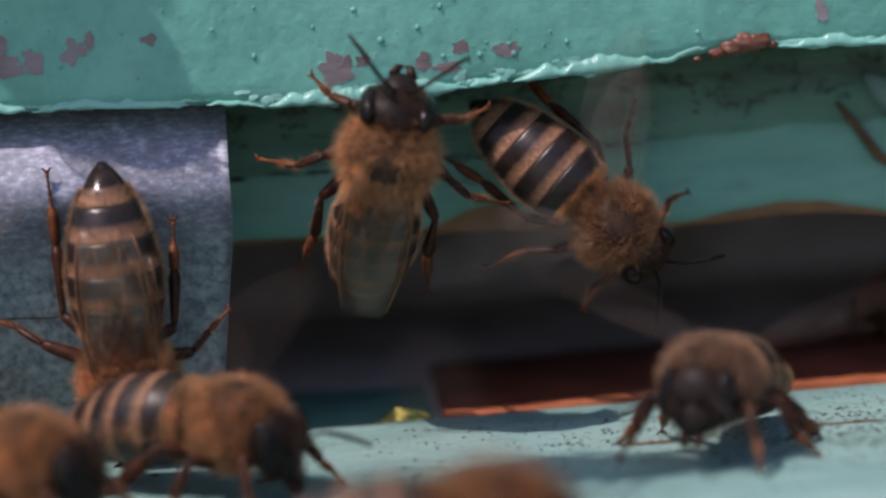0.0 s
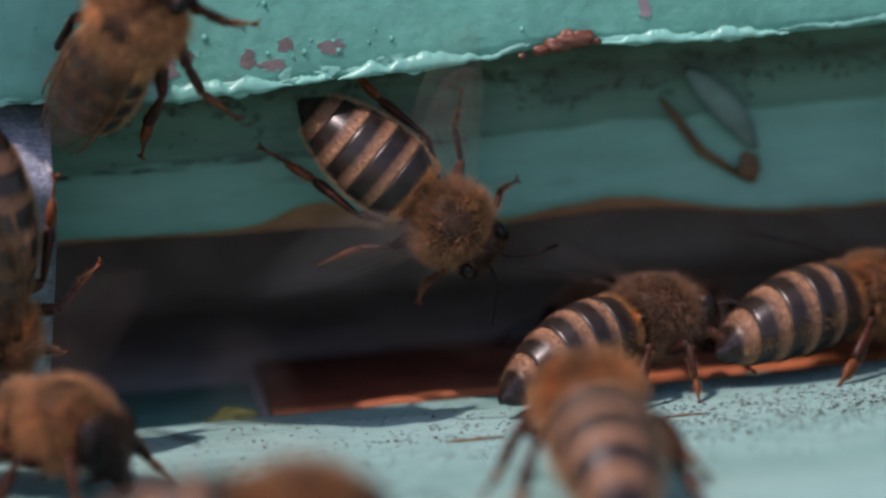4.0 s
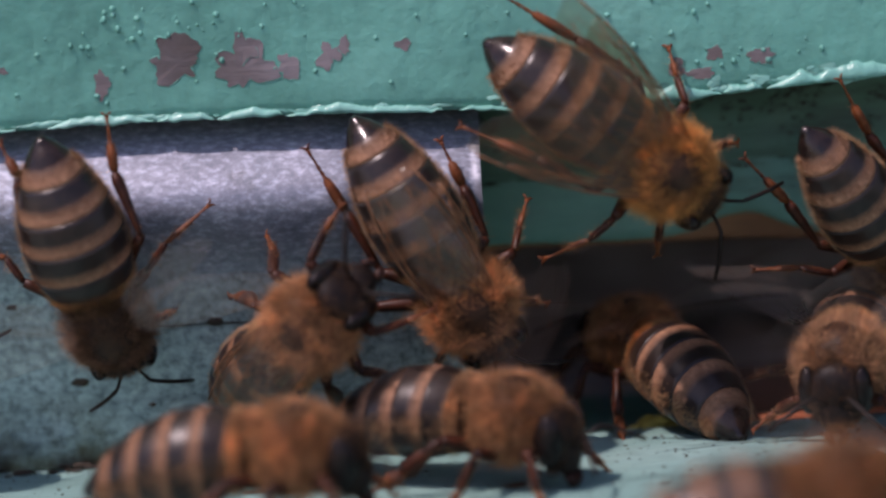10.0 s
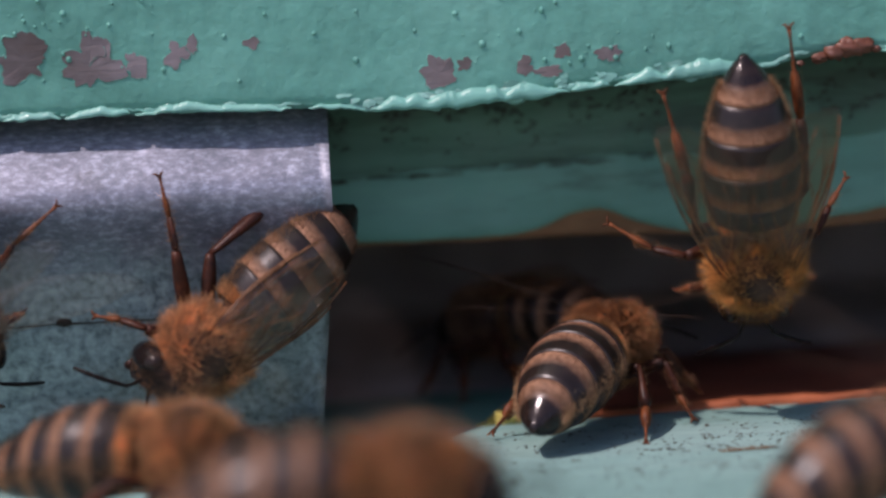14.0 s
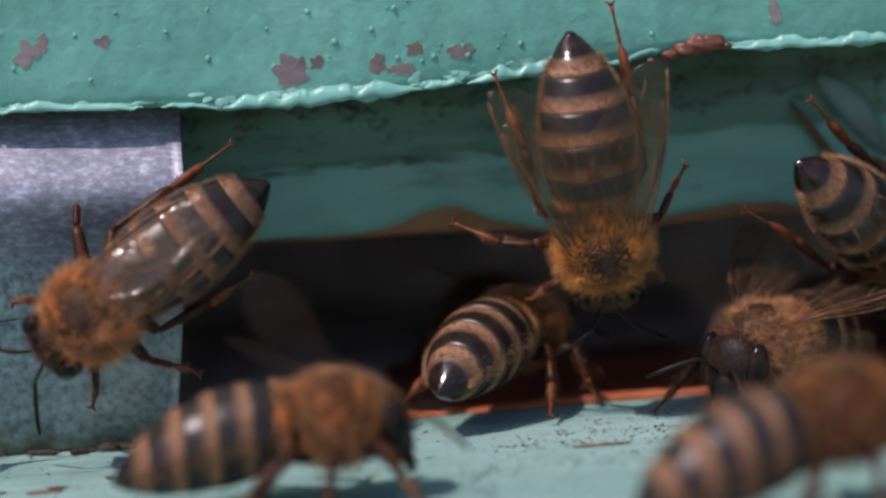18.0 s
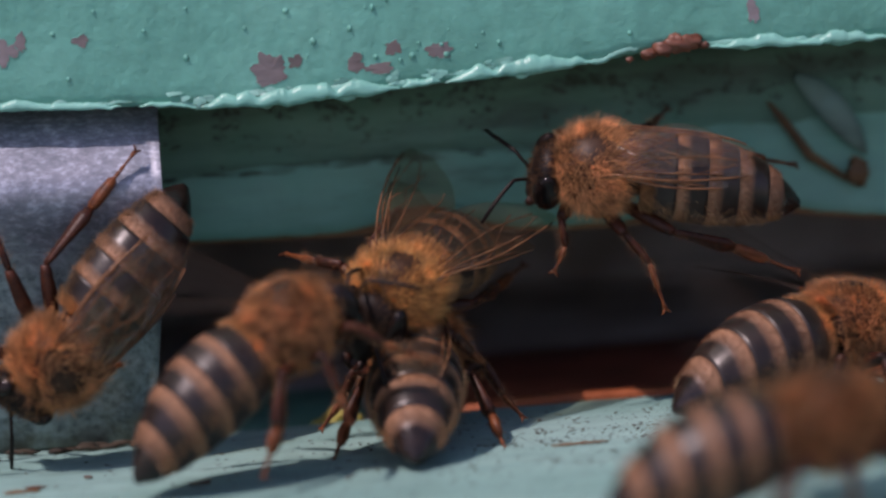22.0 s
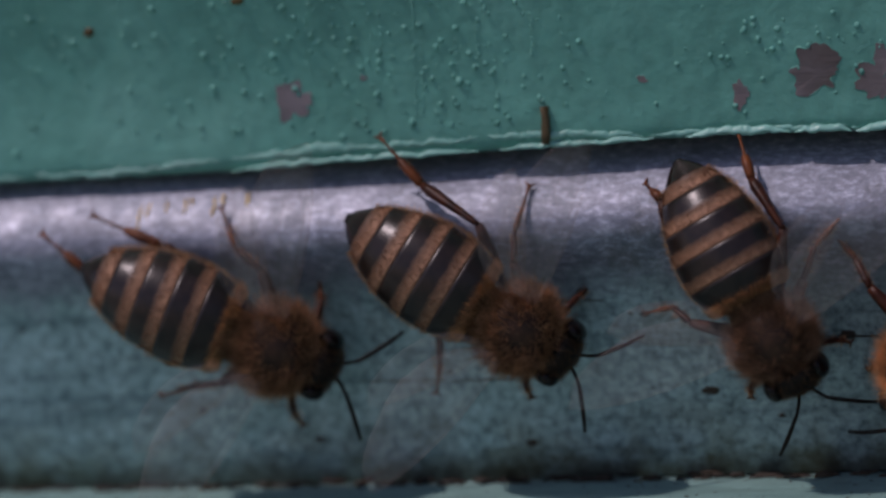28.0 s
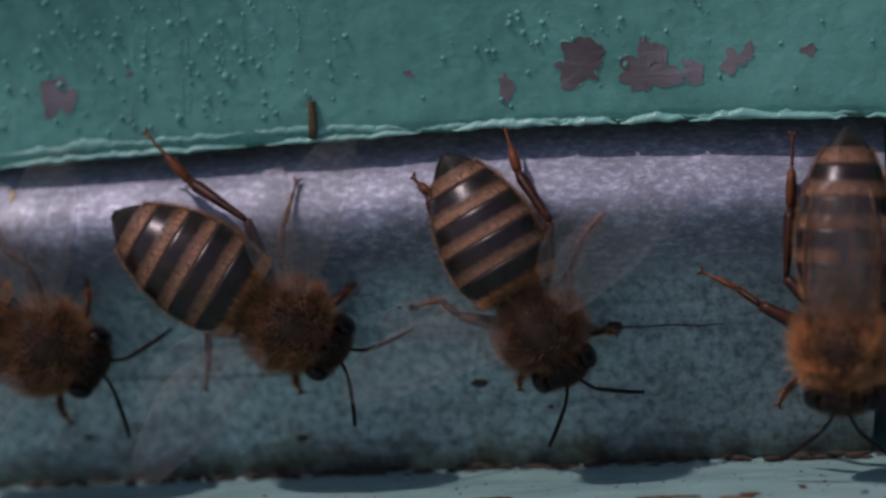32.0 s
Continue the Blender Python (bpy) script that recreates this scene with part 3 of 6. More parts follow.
def recess_board():
    """The set-back strip over the entrance: brown timber under a skin of green paint."""
    low = [(-150, 8.6), (-15, 8.55), (-5, 8.35), (7, 7.75), (13, 7.9), (22, 7.0), (80, 6.6)]
    xs = [X0 + (X1 - X0) * i / 460 for i in range(461)]
    body, skin = [], []
    for x in xs:
        z0 = line_at(low, x) + 0.06 * noise.noise(Vector((x * 0.8, 2, 2)))
        body += [(x, 7.05, z0 + 0.10), (x, 7.0, z0 + 0.25), (x, 7.0, 24), (x, 13.0, 24), (x, 13.0, z0), (x, 7.3, z0)]
        bare = 0.22 + 0.10 * noise.noise(Vector((x * 0.6, 7, 1))) + 1.15 * math.exp(-((x + 2.2) / 2.3) ** 2) + 0.5 * math.exp(-((x - 12) / 3.5) ** 2)
        b = z0 + max(0.06, bare)
        w = 0.03 * noise.noise(Vector((x * 0.5, 1, 1)))
        skin += [(x, 7.0, b), (x, 6.88 + w, b + 0.05), (x, 6.86 + w, b + 0.6), (x, 6.86, 24), (x, 7.0, 24)]
    def strip(v, m):
        k = len(xs)
        f = [(i * m + j, (i + 1) * m + j, (i + 1) * m + (j + 1) % m, i * m + (j + 1) % m) for i in range(k - 1) for j in range(m)]
        return f + [tuple(range(m)), tuple(range((k - 1) * m, k * m))]
    ob = tagged(raw("wall_recess", body, strip(body, 6), WOOD_EDGE), "recessed green strip over the hive entrance with a bare wood edge", "wall", kind="structure")
    raw("paint_skin", skin, strip(skin, 5), PAINT_RECESS, ob, "dull green paint")
    # darker olive layer over the upper half, ragged along its lower edge
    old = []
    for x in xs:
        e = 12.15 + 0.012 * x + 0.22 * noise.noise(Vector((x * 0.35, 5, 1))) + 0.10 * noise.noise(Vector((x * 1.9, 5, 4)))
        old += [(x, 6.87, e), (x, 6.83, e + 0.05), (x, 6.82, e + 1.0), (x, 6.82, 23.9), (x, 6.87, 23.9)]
    raw("olive_coat", old, strip(old, 5), PAINT_OLIVE, ob, "darker olive upper strip, streaked, with a ragged lower edge")
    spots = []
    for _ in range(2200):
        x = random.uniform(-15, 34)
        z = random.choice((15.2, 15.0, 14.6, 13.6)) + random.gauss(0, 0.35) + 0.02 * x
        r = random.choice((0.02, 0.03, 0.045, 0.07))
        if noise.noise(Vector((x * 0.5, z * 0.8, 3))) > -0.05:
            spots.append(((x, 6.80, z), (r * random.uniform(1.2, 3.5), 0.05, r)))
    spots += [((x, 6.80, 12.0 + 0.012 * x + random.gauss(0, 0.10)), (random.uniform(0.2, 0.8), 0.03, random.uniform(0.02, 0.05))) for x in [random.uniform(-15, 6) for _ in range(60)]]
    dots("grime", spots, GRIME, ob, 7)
    return ob


recess_board()


def landing_board():
    xs = [X0 + (X1 - X0) * i / 330 for i in range(331)]
    ys = [3.6, 3.45, 3.1, 2.6, 1.9, 1.0, -0.5, -2, -3.5, -5, -7, -9, -12, -16, -22, -30, -45, -60]
    verts, faces = [], []
    for x in xs:
        verts.append((x, 3.6, -14.0))
        for y in ys:
            edge = -0.5 * smooth_step(3.0, 3.6, y)
            verts.append((x, y, edge + 0.10 * noise.noise(Vector((x * 0.06, y * 0.45, 2))) + 0.035 * noise.noise(Vector((x * 0.35, y * 2.2, 7)))))
        verts.append((x, -60, -14.0))
    m = len(ys) + 2
    for i in range(len(xs) - 1):
        for k in range(m):
            a, c = i * m + k, i * m + (k + 1) % m
            faces.append((a, a + m, c + m, c))
    faces += [tuple(range(m)), tuple(range((len(xs) - 1) * m, len(xs) * m))]
    return tagged(raw("floor_landing_board", verts, faces, PAINT_BOARD), "pale green painted landing board, cracked and speckled", "floor", kind="structure")


BOARD = landing_board()


def inside():
    """The dark chamber behind the entrance."""
    tagged(part("floor_inside", box(X0, X1, 3.75, 72, -14, -0.6, 0.15), WOOD_INSIDE), "dark wooden floor inside the hive", "floor", kind="structure")
    tagged(part("wall_inside", box(X0, X1, 46.5, 72, -14, 128, 0.3), WOOD_SHADE), "wooden back wall of the hive, toned darker for shade", "wall", kind="structure")
    tagged(part("ceiling_inside", box(X0, X1, 14.5, 72, 24.5, 30, 0.3), WOOD_INSIDE), "dark frames closing the hive above the entrance", "ceiling", kind="structure")
    tagged(part("wall_left", box(X0 - 6, X0 - 0.3, 0, 73, -14, 128, 0.3), WOOD_INSIDE), "wooden side wall of the hive", "wall", kind="structure")
    tagged(part("wall_right", box(X1 + 0.3, X1 + 6, 0, 73, -14, 128, 0.3), WOOD_INSIDE), "wooden side wall of the hive", "wall", kind="structure")

    tagged(part("roof", box(X0 - 6, X1 + 6, 0.4, 73, 128.4, 136, 0.5), WOOD_INSIDE), "plain wooden lid of the hive", "roof", kind="structure")
    tagged(part("hive_stand", box(X0, X1, 6, 70, -399, -14.4, 0.5), WOOD_INSIDE), "plain wooden stand under the hive", "stand", kind="structure")


inside()


# unseen sheet, added pale to bounce sunlight up into the recess and entrance
def ground():
    bm = bmesh.new()
    bmesh.ops.create_grid(bm, x_segments=40, y_segments=40, size=4000000, matrix=Matrix.Translation((0, 0, -400)))
    tagged(part("ground", bm, GROUND_BOUNCE), "unseen ground far below the hive, pale to bounce light up", "ground", kind="structure")


ground()


def metal_plate():
    """The bent galvanised entrance slide: a rolled shoulder above, then leaning back to the landing board."""
    prof = [(4.2, 19.5), (3.3, 17.6), (2.3, 16.4), (1.5, 15.8), (0.5, 15.2), (-0.12, 14.6), (-0.75, 13.9), (-1.15, 13.25), (-1.34, 12.75), (-1.30, 12.2), (-0.98, 11.5), (-0.45, 10.8), (0.08, 10.1), (0.45, 9.4), (0.72, 8.4), (0.95, 7.0), (1.15, 5.5), (1.42, 3.8), (1.85, 1.9), (2.3, 0.12)]
    xs = [X0 + (-14.65 - X0) * i / 260 for i in range(261)]
    th = 0.55
    verts, faces = [], []
    m = len(prof) * 2
    for x in xs:
        e = smooth_step(-16.2, -14.65, x)
        row = []
        for y, z in prof:
            w = 0.14 * noise.noise(Vector((x * 0.09, z * 0.22, 1))) + 0.04 * noise.noise(Vector((x * 0.5, z * 0.7, 4)))
            cut = 1.45 * max(0, (10.5 - z) / 10.5) * smooth_step(-40, -14.65, x)
            row.append((x - cut, y + w + 0.18 * e * e + (0.75 * smooth_step(-36, -16, x) + 0.30 * smooth_step(-24, -14.65, x) ** 2) * smooth_step(10, 16, z), z))
        back = [(p[0], p[1] + th - 0.36 * e * e, p[2]) for p in reversed(row)]
        verts += row + back
    for i in range(len(xs) - 1):
        for k in range(m):
            a, c = i * m + k, i * m + (k + 1) % m
            faces.append((a, a + m, c + m, c))
    faces += [tuple(range(m)), tuple(range((len(xs) - 1) * m, len(xs) * m))]
    return tagged(raw("entrance_slide", verts, faces, ZINC), "bent galvanised metal entrance slide, dull and stained", "metal plate")


PLATE = metal_plate()
STUB = wood("stub", (0.045, 0.034, 0.012), (0.120, 0.084, 0.032))
SCRAP = wood("dry_scrap", (0.090, 0.180, 0.160), (0.15, 0.255, 0.225))


def small_things():
    sill = tagged(part("inner_sill", box(-5.4, 62, 5.3, 20, -9, -0.05, 0.3), WOOD_RED_SHADED), "reddish wooden sill just inside the entrance, coloured darker for shade", "sill", kind="structure")
    xs = [-5.4 + 67.4 * i / 340 for i in range(341)]
    verts, faces = [], []
    for x in xs:
        h = 0.10 + 0.22 * noise.noise(Vector((x * 0.13, 4, 4))) + 0.07 * noise.noise(Vector((x * 0.9, 4, 9)))
        f = 4.05 + 0.22 * noise.noise(Vector((x * 0.4, 7, 2)))
        verts += [(x, f, -0.9), (x, f - 0.02, h - 0.22), (x, f + 0.10, h - 0.04), (x, f + 0.35, h), (x, 5.2, h - 0.04), (x, 5.28, -0.9)]
    for i in range(len(xs) - 1):
        faces += [(i * 6 + k, (i + 1) * 6 + k, (i + 1) * 6 + (k + 1) % 6, i * 6 + (k + 1) % 6) for k in range(6)]
    faces += [tuple(range(6)), tuple(range(len(verts) - 6, len(verts)))]
    raw("worn_nosing", verts, faces, WOOD_RED, sill, "worn orange-red front edge, coloured bright for the sun on it")
    tagged(part("painted_sill", box(-40, -5.9, 3.9, 15, -0.58, -0.3, 0.1), PAINT_RECESS), "dull green painted strip just inside the entrance", "sill", kind="structure")
    # a brown stub caught under the lip
    bm = tube([(-41.2, -0.05, 16.55), (-41.15, -0.1, 17.0), (-41.1, -0.14, 17.75), (-41.12, -0.16, 18.3)], [0.27, 0.30, 0.31, 0.27], 9, 0.6)
    tagged(part("propolis_stub", bm, STUB), "dark brown stub of propolis on the lip of the green board", "propolis")
    lump = new("propolis_clump")
    tagged(lump, "red-brown propolis smeared along the lip of the green board", "propolis")
    for x, z, r in ((9.5, 16.95, 0.62), (8.9, 16.8, 0.5), (10.2, 17.0, 0.5), (8.2, 16.6, 0.34), (7.3, 16.4, 0.18), (10.8, 16.8, 0.24)):
        part("lump", clump((x, -0.12, z), (r * 1.1, r * 0.5, r * 0.62), 0.45, x), PROPOLIS, lump)
    crumb = new("pollen_crumb")
    tagged(crumb, "yellow-green pollen crumb lying in the entrance", "pollen")
    for x, y, z, r in ((-7.4, 4.6, -0.15, 0.75), (-6.7, 4.7, -0.2, 0.6), (-8.1, 4.5, -0.25, 0.5), (-7.0, 4.3, 0.1, 0.4)):
        part("grain", clump((x, y, z), (r, r * 0.7, r * 0.6), 0.3, x), CRUMB, crumb)
    scrap = new("dry_scrap")
    tagged(scrap, "grey-blue dry scrap with a brown tip stuck in the recess", "debris")
    part("blade", tube([(16.3, 6.35, 14.6), (17.2, 6.2, 13.8), (18.2, 6.15, 12.6), (19.0, 6.25, 11.4), (19.6, 6.5, 10.5)], [0.20, 0.62, 0.78, 0.55, 0.15], 10, 0.45), SCRAP, scrap)
    part("tip", clump((19.1, 6.3, 9.6), (0.55, 0.3, 0.7), 0.35, 2.0), SPLIT, scrap, "brown tip")
    part("stalk", tube([(14.9, 6.5, 13.4), (15.6, 6.4, 12.4), (16.8, 6.4, 10.6), (18.6, 6.45, 9.3)], [0.08, 0.22, 0.26, 0.14], 8), SPLIT, scrap, "brown strand")
    # flakes of old paint and wood on the landing board
    for x, y, w, h, a in ((-14.0, -8.5, 0.42, 0.26, 20), (-16.1, -6.8, 0.2, 0.12, 60), (-13.7, -8.4, 0.3, 0.22, 10), (-18.9, -5.1, 0.25, 0.1, -30), (9.3, -8.5, 0.34, 0.16, 15), (-21.2, -6.4, 0.5, 0.14, 5)):
        bm = clump((0, 0, 0), (w, h, 0.06), 0.45, x, 12, 6)
        bm.transform(Matrix.Translation((x, y, 0.08)) @ Matrix.Rotation(radians(a), 4, "Z"))
        tagged(part("wood_flake", bm, PROPOLIS), "small brown flake lying on the landing board", "flake", "flakes on the landing board")
    # olive droppings on the paint, yellow pollen streaks on the slide
    for x, z, w, h in ((-63.5, 23.25, 0.24, 0.28), (-55.65, 24.3, 0.30, 0.22)):
        tagged(part("dropping", clump((x, face_wave(x, z) - 0.02, z), (w, 0.07, h), 0.4, x, 12, 8), OLIVE), "small olive brown dropping dried on the green paint", "dropping", "droppings on the paint")
    for x, z0, z1 in ((-61.7, 13.4, 14.6), (-61.3, 14.0, 14.7), (-60.4, 14.2, 14.7), (-59.4, 14.1, 14.8), (-59.1, 14.4, 14.8), (-57.9, 13.9, 14.8), (-57.5, 14.4, 14.9), (-56.2, 14.3, 14.9)):
        path = []
        for k in range(7):
            z = z0 + (z1 - z0) * k / 6
            path.append((x + 0.08 * noise.noise(Vector((x, z * 3, 0))), line_at([(12.75, -1.36), (13.25, -1.17), (13.9, -0.77), (14.6, -0.14), (15.2, 0.34), (15.8, 0.70)], z) + 0.03, z))
        part("pollen_streak", tube(path, [0.02] + [0.07 + 0.08 * abs(noise.noise(Vector((x * 3, k, 0)))) for k in range(5)] + [0.02], 6), YELLOW, PLATE, "yellow streak of pollen")
    # long bare splits in the paint, lying along the grain
    for x, y, w in ((-24.8, -6.3, 2.9), (-21.7, -6.9, 1.6), (-44, -7.5, 3.4), (-33, -5.2, 2.0), (3.0, -7.0, 2.6), (12, -6.2, 3.5), (-52, -4.0, 3.0)):
        path = [(x + w * (k / 9 - 0.5), y + 0.16 * noise.noise(Vector((x + k, 0, 0))), 0.045 + 0.1 * noise.noise(Vector(((x + w * (k / 9 - 0.5)) * 0.06, y * 0.45, 2)))) for k in range(10)]
        part("bare_split", tube(path, [0.02] + [0.05 + 0.09 * abs(noise.noise(Vector((k * 1.3, x, 0)))) for k in range(8)] + [0.02], 6, 2.2), SPLIT, BOARD, "bare brown split in the paint")
    spots = []
    for _ in range(5200):
        near = random.random() < 0.75
        x = random.gauss(17, 12) if near else random.uniform(-70, 40)
        y = random.gauss(-7, 3.6) if near else random.uniform(-16, 2)
        r = random.choice((0.016, 0.02, 0.025, 0.03, 0.04, 0.055))
        spots.append(((x, y, 0.02 + 0.10 * noise.noise(Vector((x * 0.06, y * 0.45, 2)))), (r * random.uniform(1, 2.6), r, r * 0.6)))
    dots("specks", spots, SPECK, BOARD, 6)
    # spots of dirt on the slide
    for x, z, r in ((-34.3, 4.35, 0.30), (-27.6, 6.85, 0.26), (-43.3, 1.95, 0.22), (-28.2, 11.75, 0.12), (-37.1, 8.2, 0.20), (-37.8, 8.25, 0.12), (-60, 4.0, 0.16), (-47, 5.6, 0.1), (-69, 8.5, 0.14), (-31, 3.0, 0.12), (-54, 2.4, 0.2)):
        part("dirt_spot", clump((x, line_at([(0, 2.3), (3.8, 1.42), (5.5, 1.15), (7, 0.95), (8.4, 0.72), (10.1, 0.08), (12.1, -1.2)], z), z), (r * 1.5, 0.10, r * 0.8), 0.2, x, 12, 8), DIRT, PLATE, "dark spot of dirt")
    # long scratches along the slide
    for x0, x1, z in ((-33.6, -22.5, 6.86), (-44.5, -39.0, 9.05), (-68.0, -55.0, 4.4), (-52.0, -41.5, 5.3), (-64.0, -58.5, 6.9)):
        path = []
        for k in range(25):
            x = x0 + (x1 - x0) * k / 24
            zz = z - 0.018 * (x - x0) + 0.06 * noise.noise(Vector((x * 0.7, z, 0)))
            path.append((x, line_at([(0, 2.3), (3.8, 1.42), (5.5, 1.15), (7, 0.95), (8.4, 0.72), (10.1, 0.08), (12.1, -1.2)], zz) + 0.14 * noise.noise(Vector((x * 0.09, zz * 0.22, 1))) + 0.04 * noise.noise(Vector((x * 0.5, zz * 0.7, 4))), zz))
        part("scratch", tube(path, [0.01] + [0.03 + 0.05 * abs(noise.noise(Vector((x0 + 1.7 * k, 3, 0)))) for k in range(23)] + [0.01], 5), DIRT, PLATE, "thin dark scratch")
    # dried debris in the crack between slide and landing board
    spots = []
    for _ in range(260):
        r = random.uniform(0.06, 0.26)
        spots.append(((random.uniform(-80, -14), random.uniform(1.3, 2.2), random.uniform(0.0, 0.2)), (r * 2.2, r * 0.6, r * 0.6)))
    dots("crack_dirt", spots, DIRT, PLATE)


small_things()


# ---- bees ----
def lathe(prof, seg=26, squash=0.93):
    """A body of rings along x from (x, radius, drop) rows."""
    bm = bmesh.new()
    rings = []
    for x, r, dz in prof:
        rings.append([bm.verts.new((x, r * math.sin(2 * math.pi * k / seg), dz + squash * r * math.cos(2 * math.pi * k / seg))) for k in range(seg)])
    for a, c in zip(rings, rings[1:]):
        for k in range(seg):
            bm.faces.new((a[k], a[(k + 1) % seg], c[(k + 1) % seg], c[k]))
    bm.faces.new(rings[0])
    bm.faces.new(rings[-1])
    return bm


CUTS = (0.0, 0.20, 0.395, 0.59, 0.785, 1.0)
ABDOMEN = 7.35
FAT = [2.1]
TERGITES = [banded("tergite_band", ABDOMEN * MM * (b_ - a_), w_, g_) for a_, b_, w_, g_ in zip(CUTS[1:], CUTS[2:], (0.36, 0.40, 0.42, 0.40), (0.36, 0.33, 0.30, 0.15))]
TERGITES.append(banded("front_band", ABDOMEN * MM * CUTS[1], 0.34, 0.38, 0.55))


def girth(u):
    if u < 0.30:
        return FAT[-1] * (1 - 0.26 * ((0.30 - u) / 0.30) ** 2)
    return FAT[-1] * (1 - ((u - 0.30) / 0.715) ** 2.0) ** 0.72


def sag(u):
    return -0.10 - 1.55 * u * u


def abdomen(bee, fat, plain=False):
    """Overlapping dorsal plates on a dark core, a felted collar at the waist and pale fringes along the flanks."""
    FAT.append(fat)
    core = part("abdomen", lathe([(-1.25 - ABDOMEN * u, girth(u) * 0.93, sag(u) - 0.05) for u in [i / 18 for i in range(19)]], 20), CHITIN_DARK, bee)
    for i, (a, b) in enumerate(zip(CUTS, CUTS[1:])):
        x0 = -1.25 - ABDOMEN * a
        rows = []
        for j in range(10):
            u = a + (b - a) * j / 9
            rows.append((-ABDOMEN * (u - a), girth(u) + 0.035 + 0.07 * (j / 9) ** 2 * (0 if i == 4 else 1), sag(u)))
        if i < 4:
            rows.append((-ABDOMEN * (b - a) - 0.05, girth(b) - 0.05, sag(b)))
        else:
            x_, r_, z_ = rows[-1]
            rows += [(x_ - 0.5 * r_ * math.sin(k * math.pi / 10), r_ * math.cos(k * math.pi / 10) + 0.01, z_ - 0.03 * k) for k in (1, 2, 3, 4, 5)]
        part("tergite", lathe(rows, 32), CHITIN_GLOSSY if plain else TERGITES[i - 1], core, at=(x0, 0, 0))
        if i and not plain:
            spots = []
            for _ in range(560):
                w = random.uniform(0.0, (0.34, 0.38, 0.40, 0.36)[i - 1])
                u = a + (b - a) * w
                g = random.uniform(-2.2, 2.2)
                r = girth(u) + 0.03
                p = Vector((-ABDOMEN * (u - a), r * math.sin(g), sag(u) + 0.93 * r * math.cos(g)))
                nrm = Vector((0, math.sin(g), math.cos(g)))
                spots.append((p, p + nrm * random.uniform(0.01, 0.05) + Vector((-random.uniform(0.12, 0.26), random.gauss(0, 0.03), random.gauss(0, 0.03)))))
            hairs(spots, FUR_BAND, "band_hair", core, 0.02).location.x = x0 * MM
    spots = []
    for _ in range(2600):
        u = random.uniform(-0.015, 0.055)
        g = random.uniform(-2.7, 2.7)
        r = girth(max(0, u)) + 0.02
        p = Vector((-1.25 - ABDOMEN * u, r * math.sin(g), sag(u) + 0.93 * r * math.cos(g)))
        spots.append((p, p + Vector((-0.5 + random.gauss(0, 0.3), math.sin(g), math.cos(g))) * random.uniform(0.16, 0.46)))
    hairs(spots, FUR_BAND if plain else FUR_COLLAR, "collar_hair", core, 0.026)
    spots = []
    for _ in range(2000):
        u = random.uniform(0.04, 0.88)
        g = random.choice((-1, 1)) * random.gauss(1.62, 0.17)
        r = girth(u)
        p = Vector((-1.25 - ABDOMEN * u, r * math.sin(g), sag(u) + 0.93 * r * math.cos(g)))
        spots.append((p, p + Vector((-0.5, math.sin(g), math.cos(g) + random.gauss(0, 0.2))) * random.uniform(0.12, 0.34)))
    hairs(spots, FUR_PALE, "side_hair", core, 0.026)
    return core


def thorax(bee, coat):
    """A furry ball with a bald dark disc on its back, a brushy hump behind it and a narrow dark waist."""
    bm = ball((0.85, 0, 0.05), (1.98, 1.95, 1.84), 26, 18)
    ball((-0.72, 0, 0.92), (0.52, 0.95, 0.46), 16, 9, bm)
    tube([(-0.5, 0, -0.1), (-0.95, 0, -0.18), (-1.6, 0, -0.2)], [1.25, 1.0, 0.9], 14, 1.0, bm)
    ob = part("thorax", bm, CHITIN_THORAX, bee)
    spots = []
    for _ in range(15000):
        v = Vector((random.gauss(0, 1), random.gauss(0, 1), random.gauss(0, 1))).normalized()
        worn = math.exp(-((v.y / 0.42) ** 2 + ((v.x - 0.15) / 0.42) ** 2)) if v.z > 0 else 0.0
        if random.random() < min(0.97, 1.25 * worn):
            continue
        if v.x < -0.66 and random.random() < 0.85:
            continue
        p = Vector((0.85 + 1.98 * v.x, 1.95 * v.y, 0.05 + 1.84 * v.z))
        long_ = random.choice((random.uniform(0.18, 0.5), random.uniform(0.3, 0.95))) * (1 - 0.85 * worn)
        spots.append((p, p + (v + Vector((random.gauss(-0.55, 0.35), random.gauss(0, 0.35), random.gauss(0, 0.35)))).normalized() * long_))
    for _ in range(1500):
        a = random.uniform(-1.5, 1.5)
        p = Vector((-0.72 + random.uniform(-0.3, 0.35), 0.95 * math.sin(a), 0.92 + 0.44 * math.cos(a)))
        spots.append((p, p + Vector((-0.75 + random.gauss(0, 0.2), math.sin(a) * 0.5 + random.gauss(0, 0.15), 0.55 * math.cos(a) + random.gauss(0, 0.15))) * random.uniform(0.3, 0.75)))
    hairs(spots, coat, "thorax_hair", ob, 0.026)
    return ob


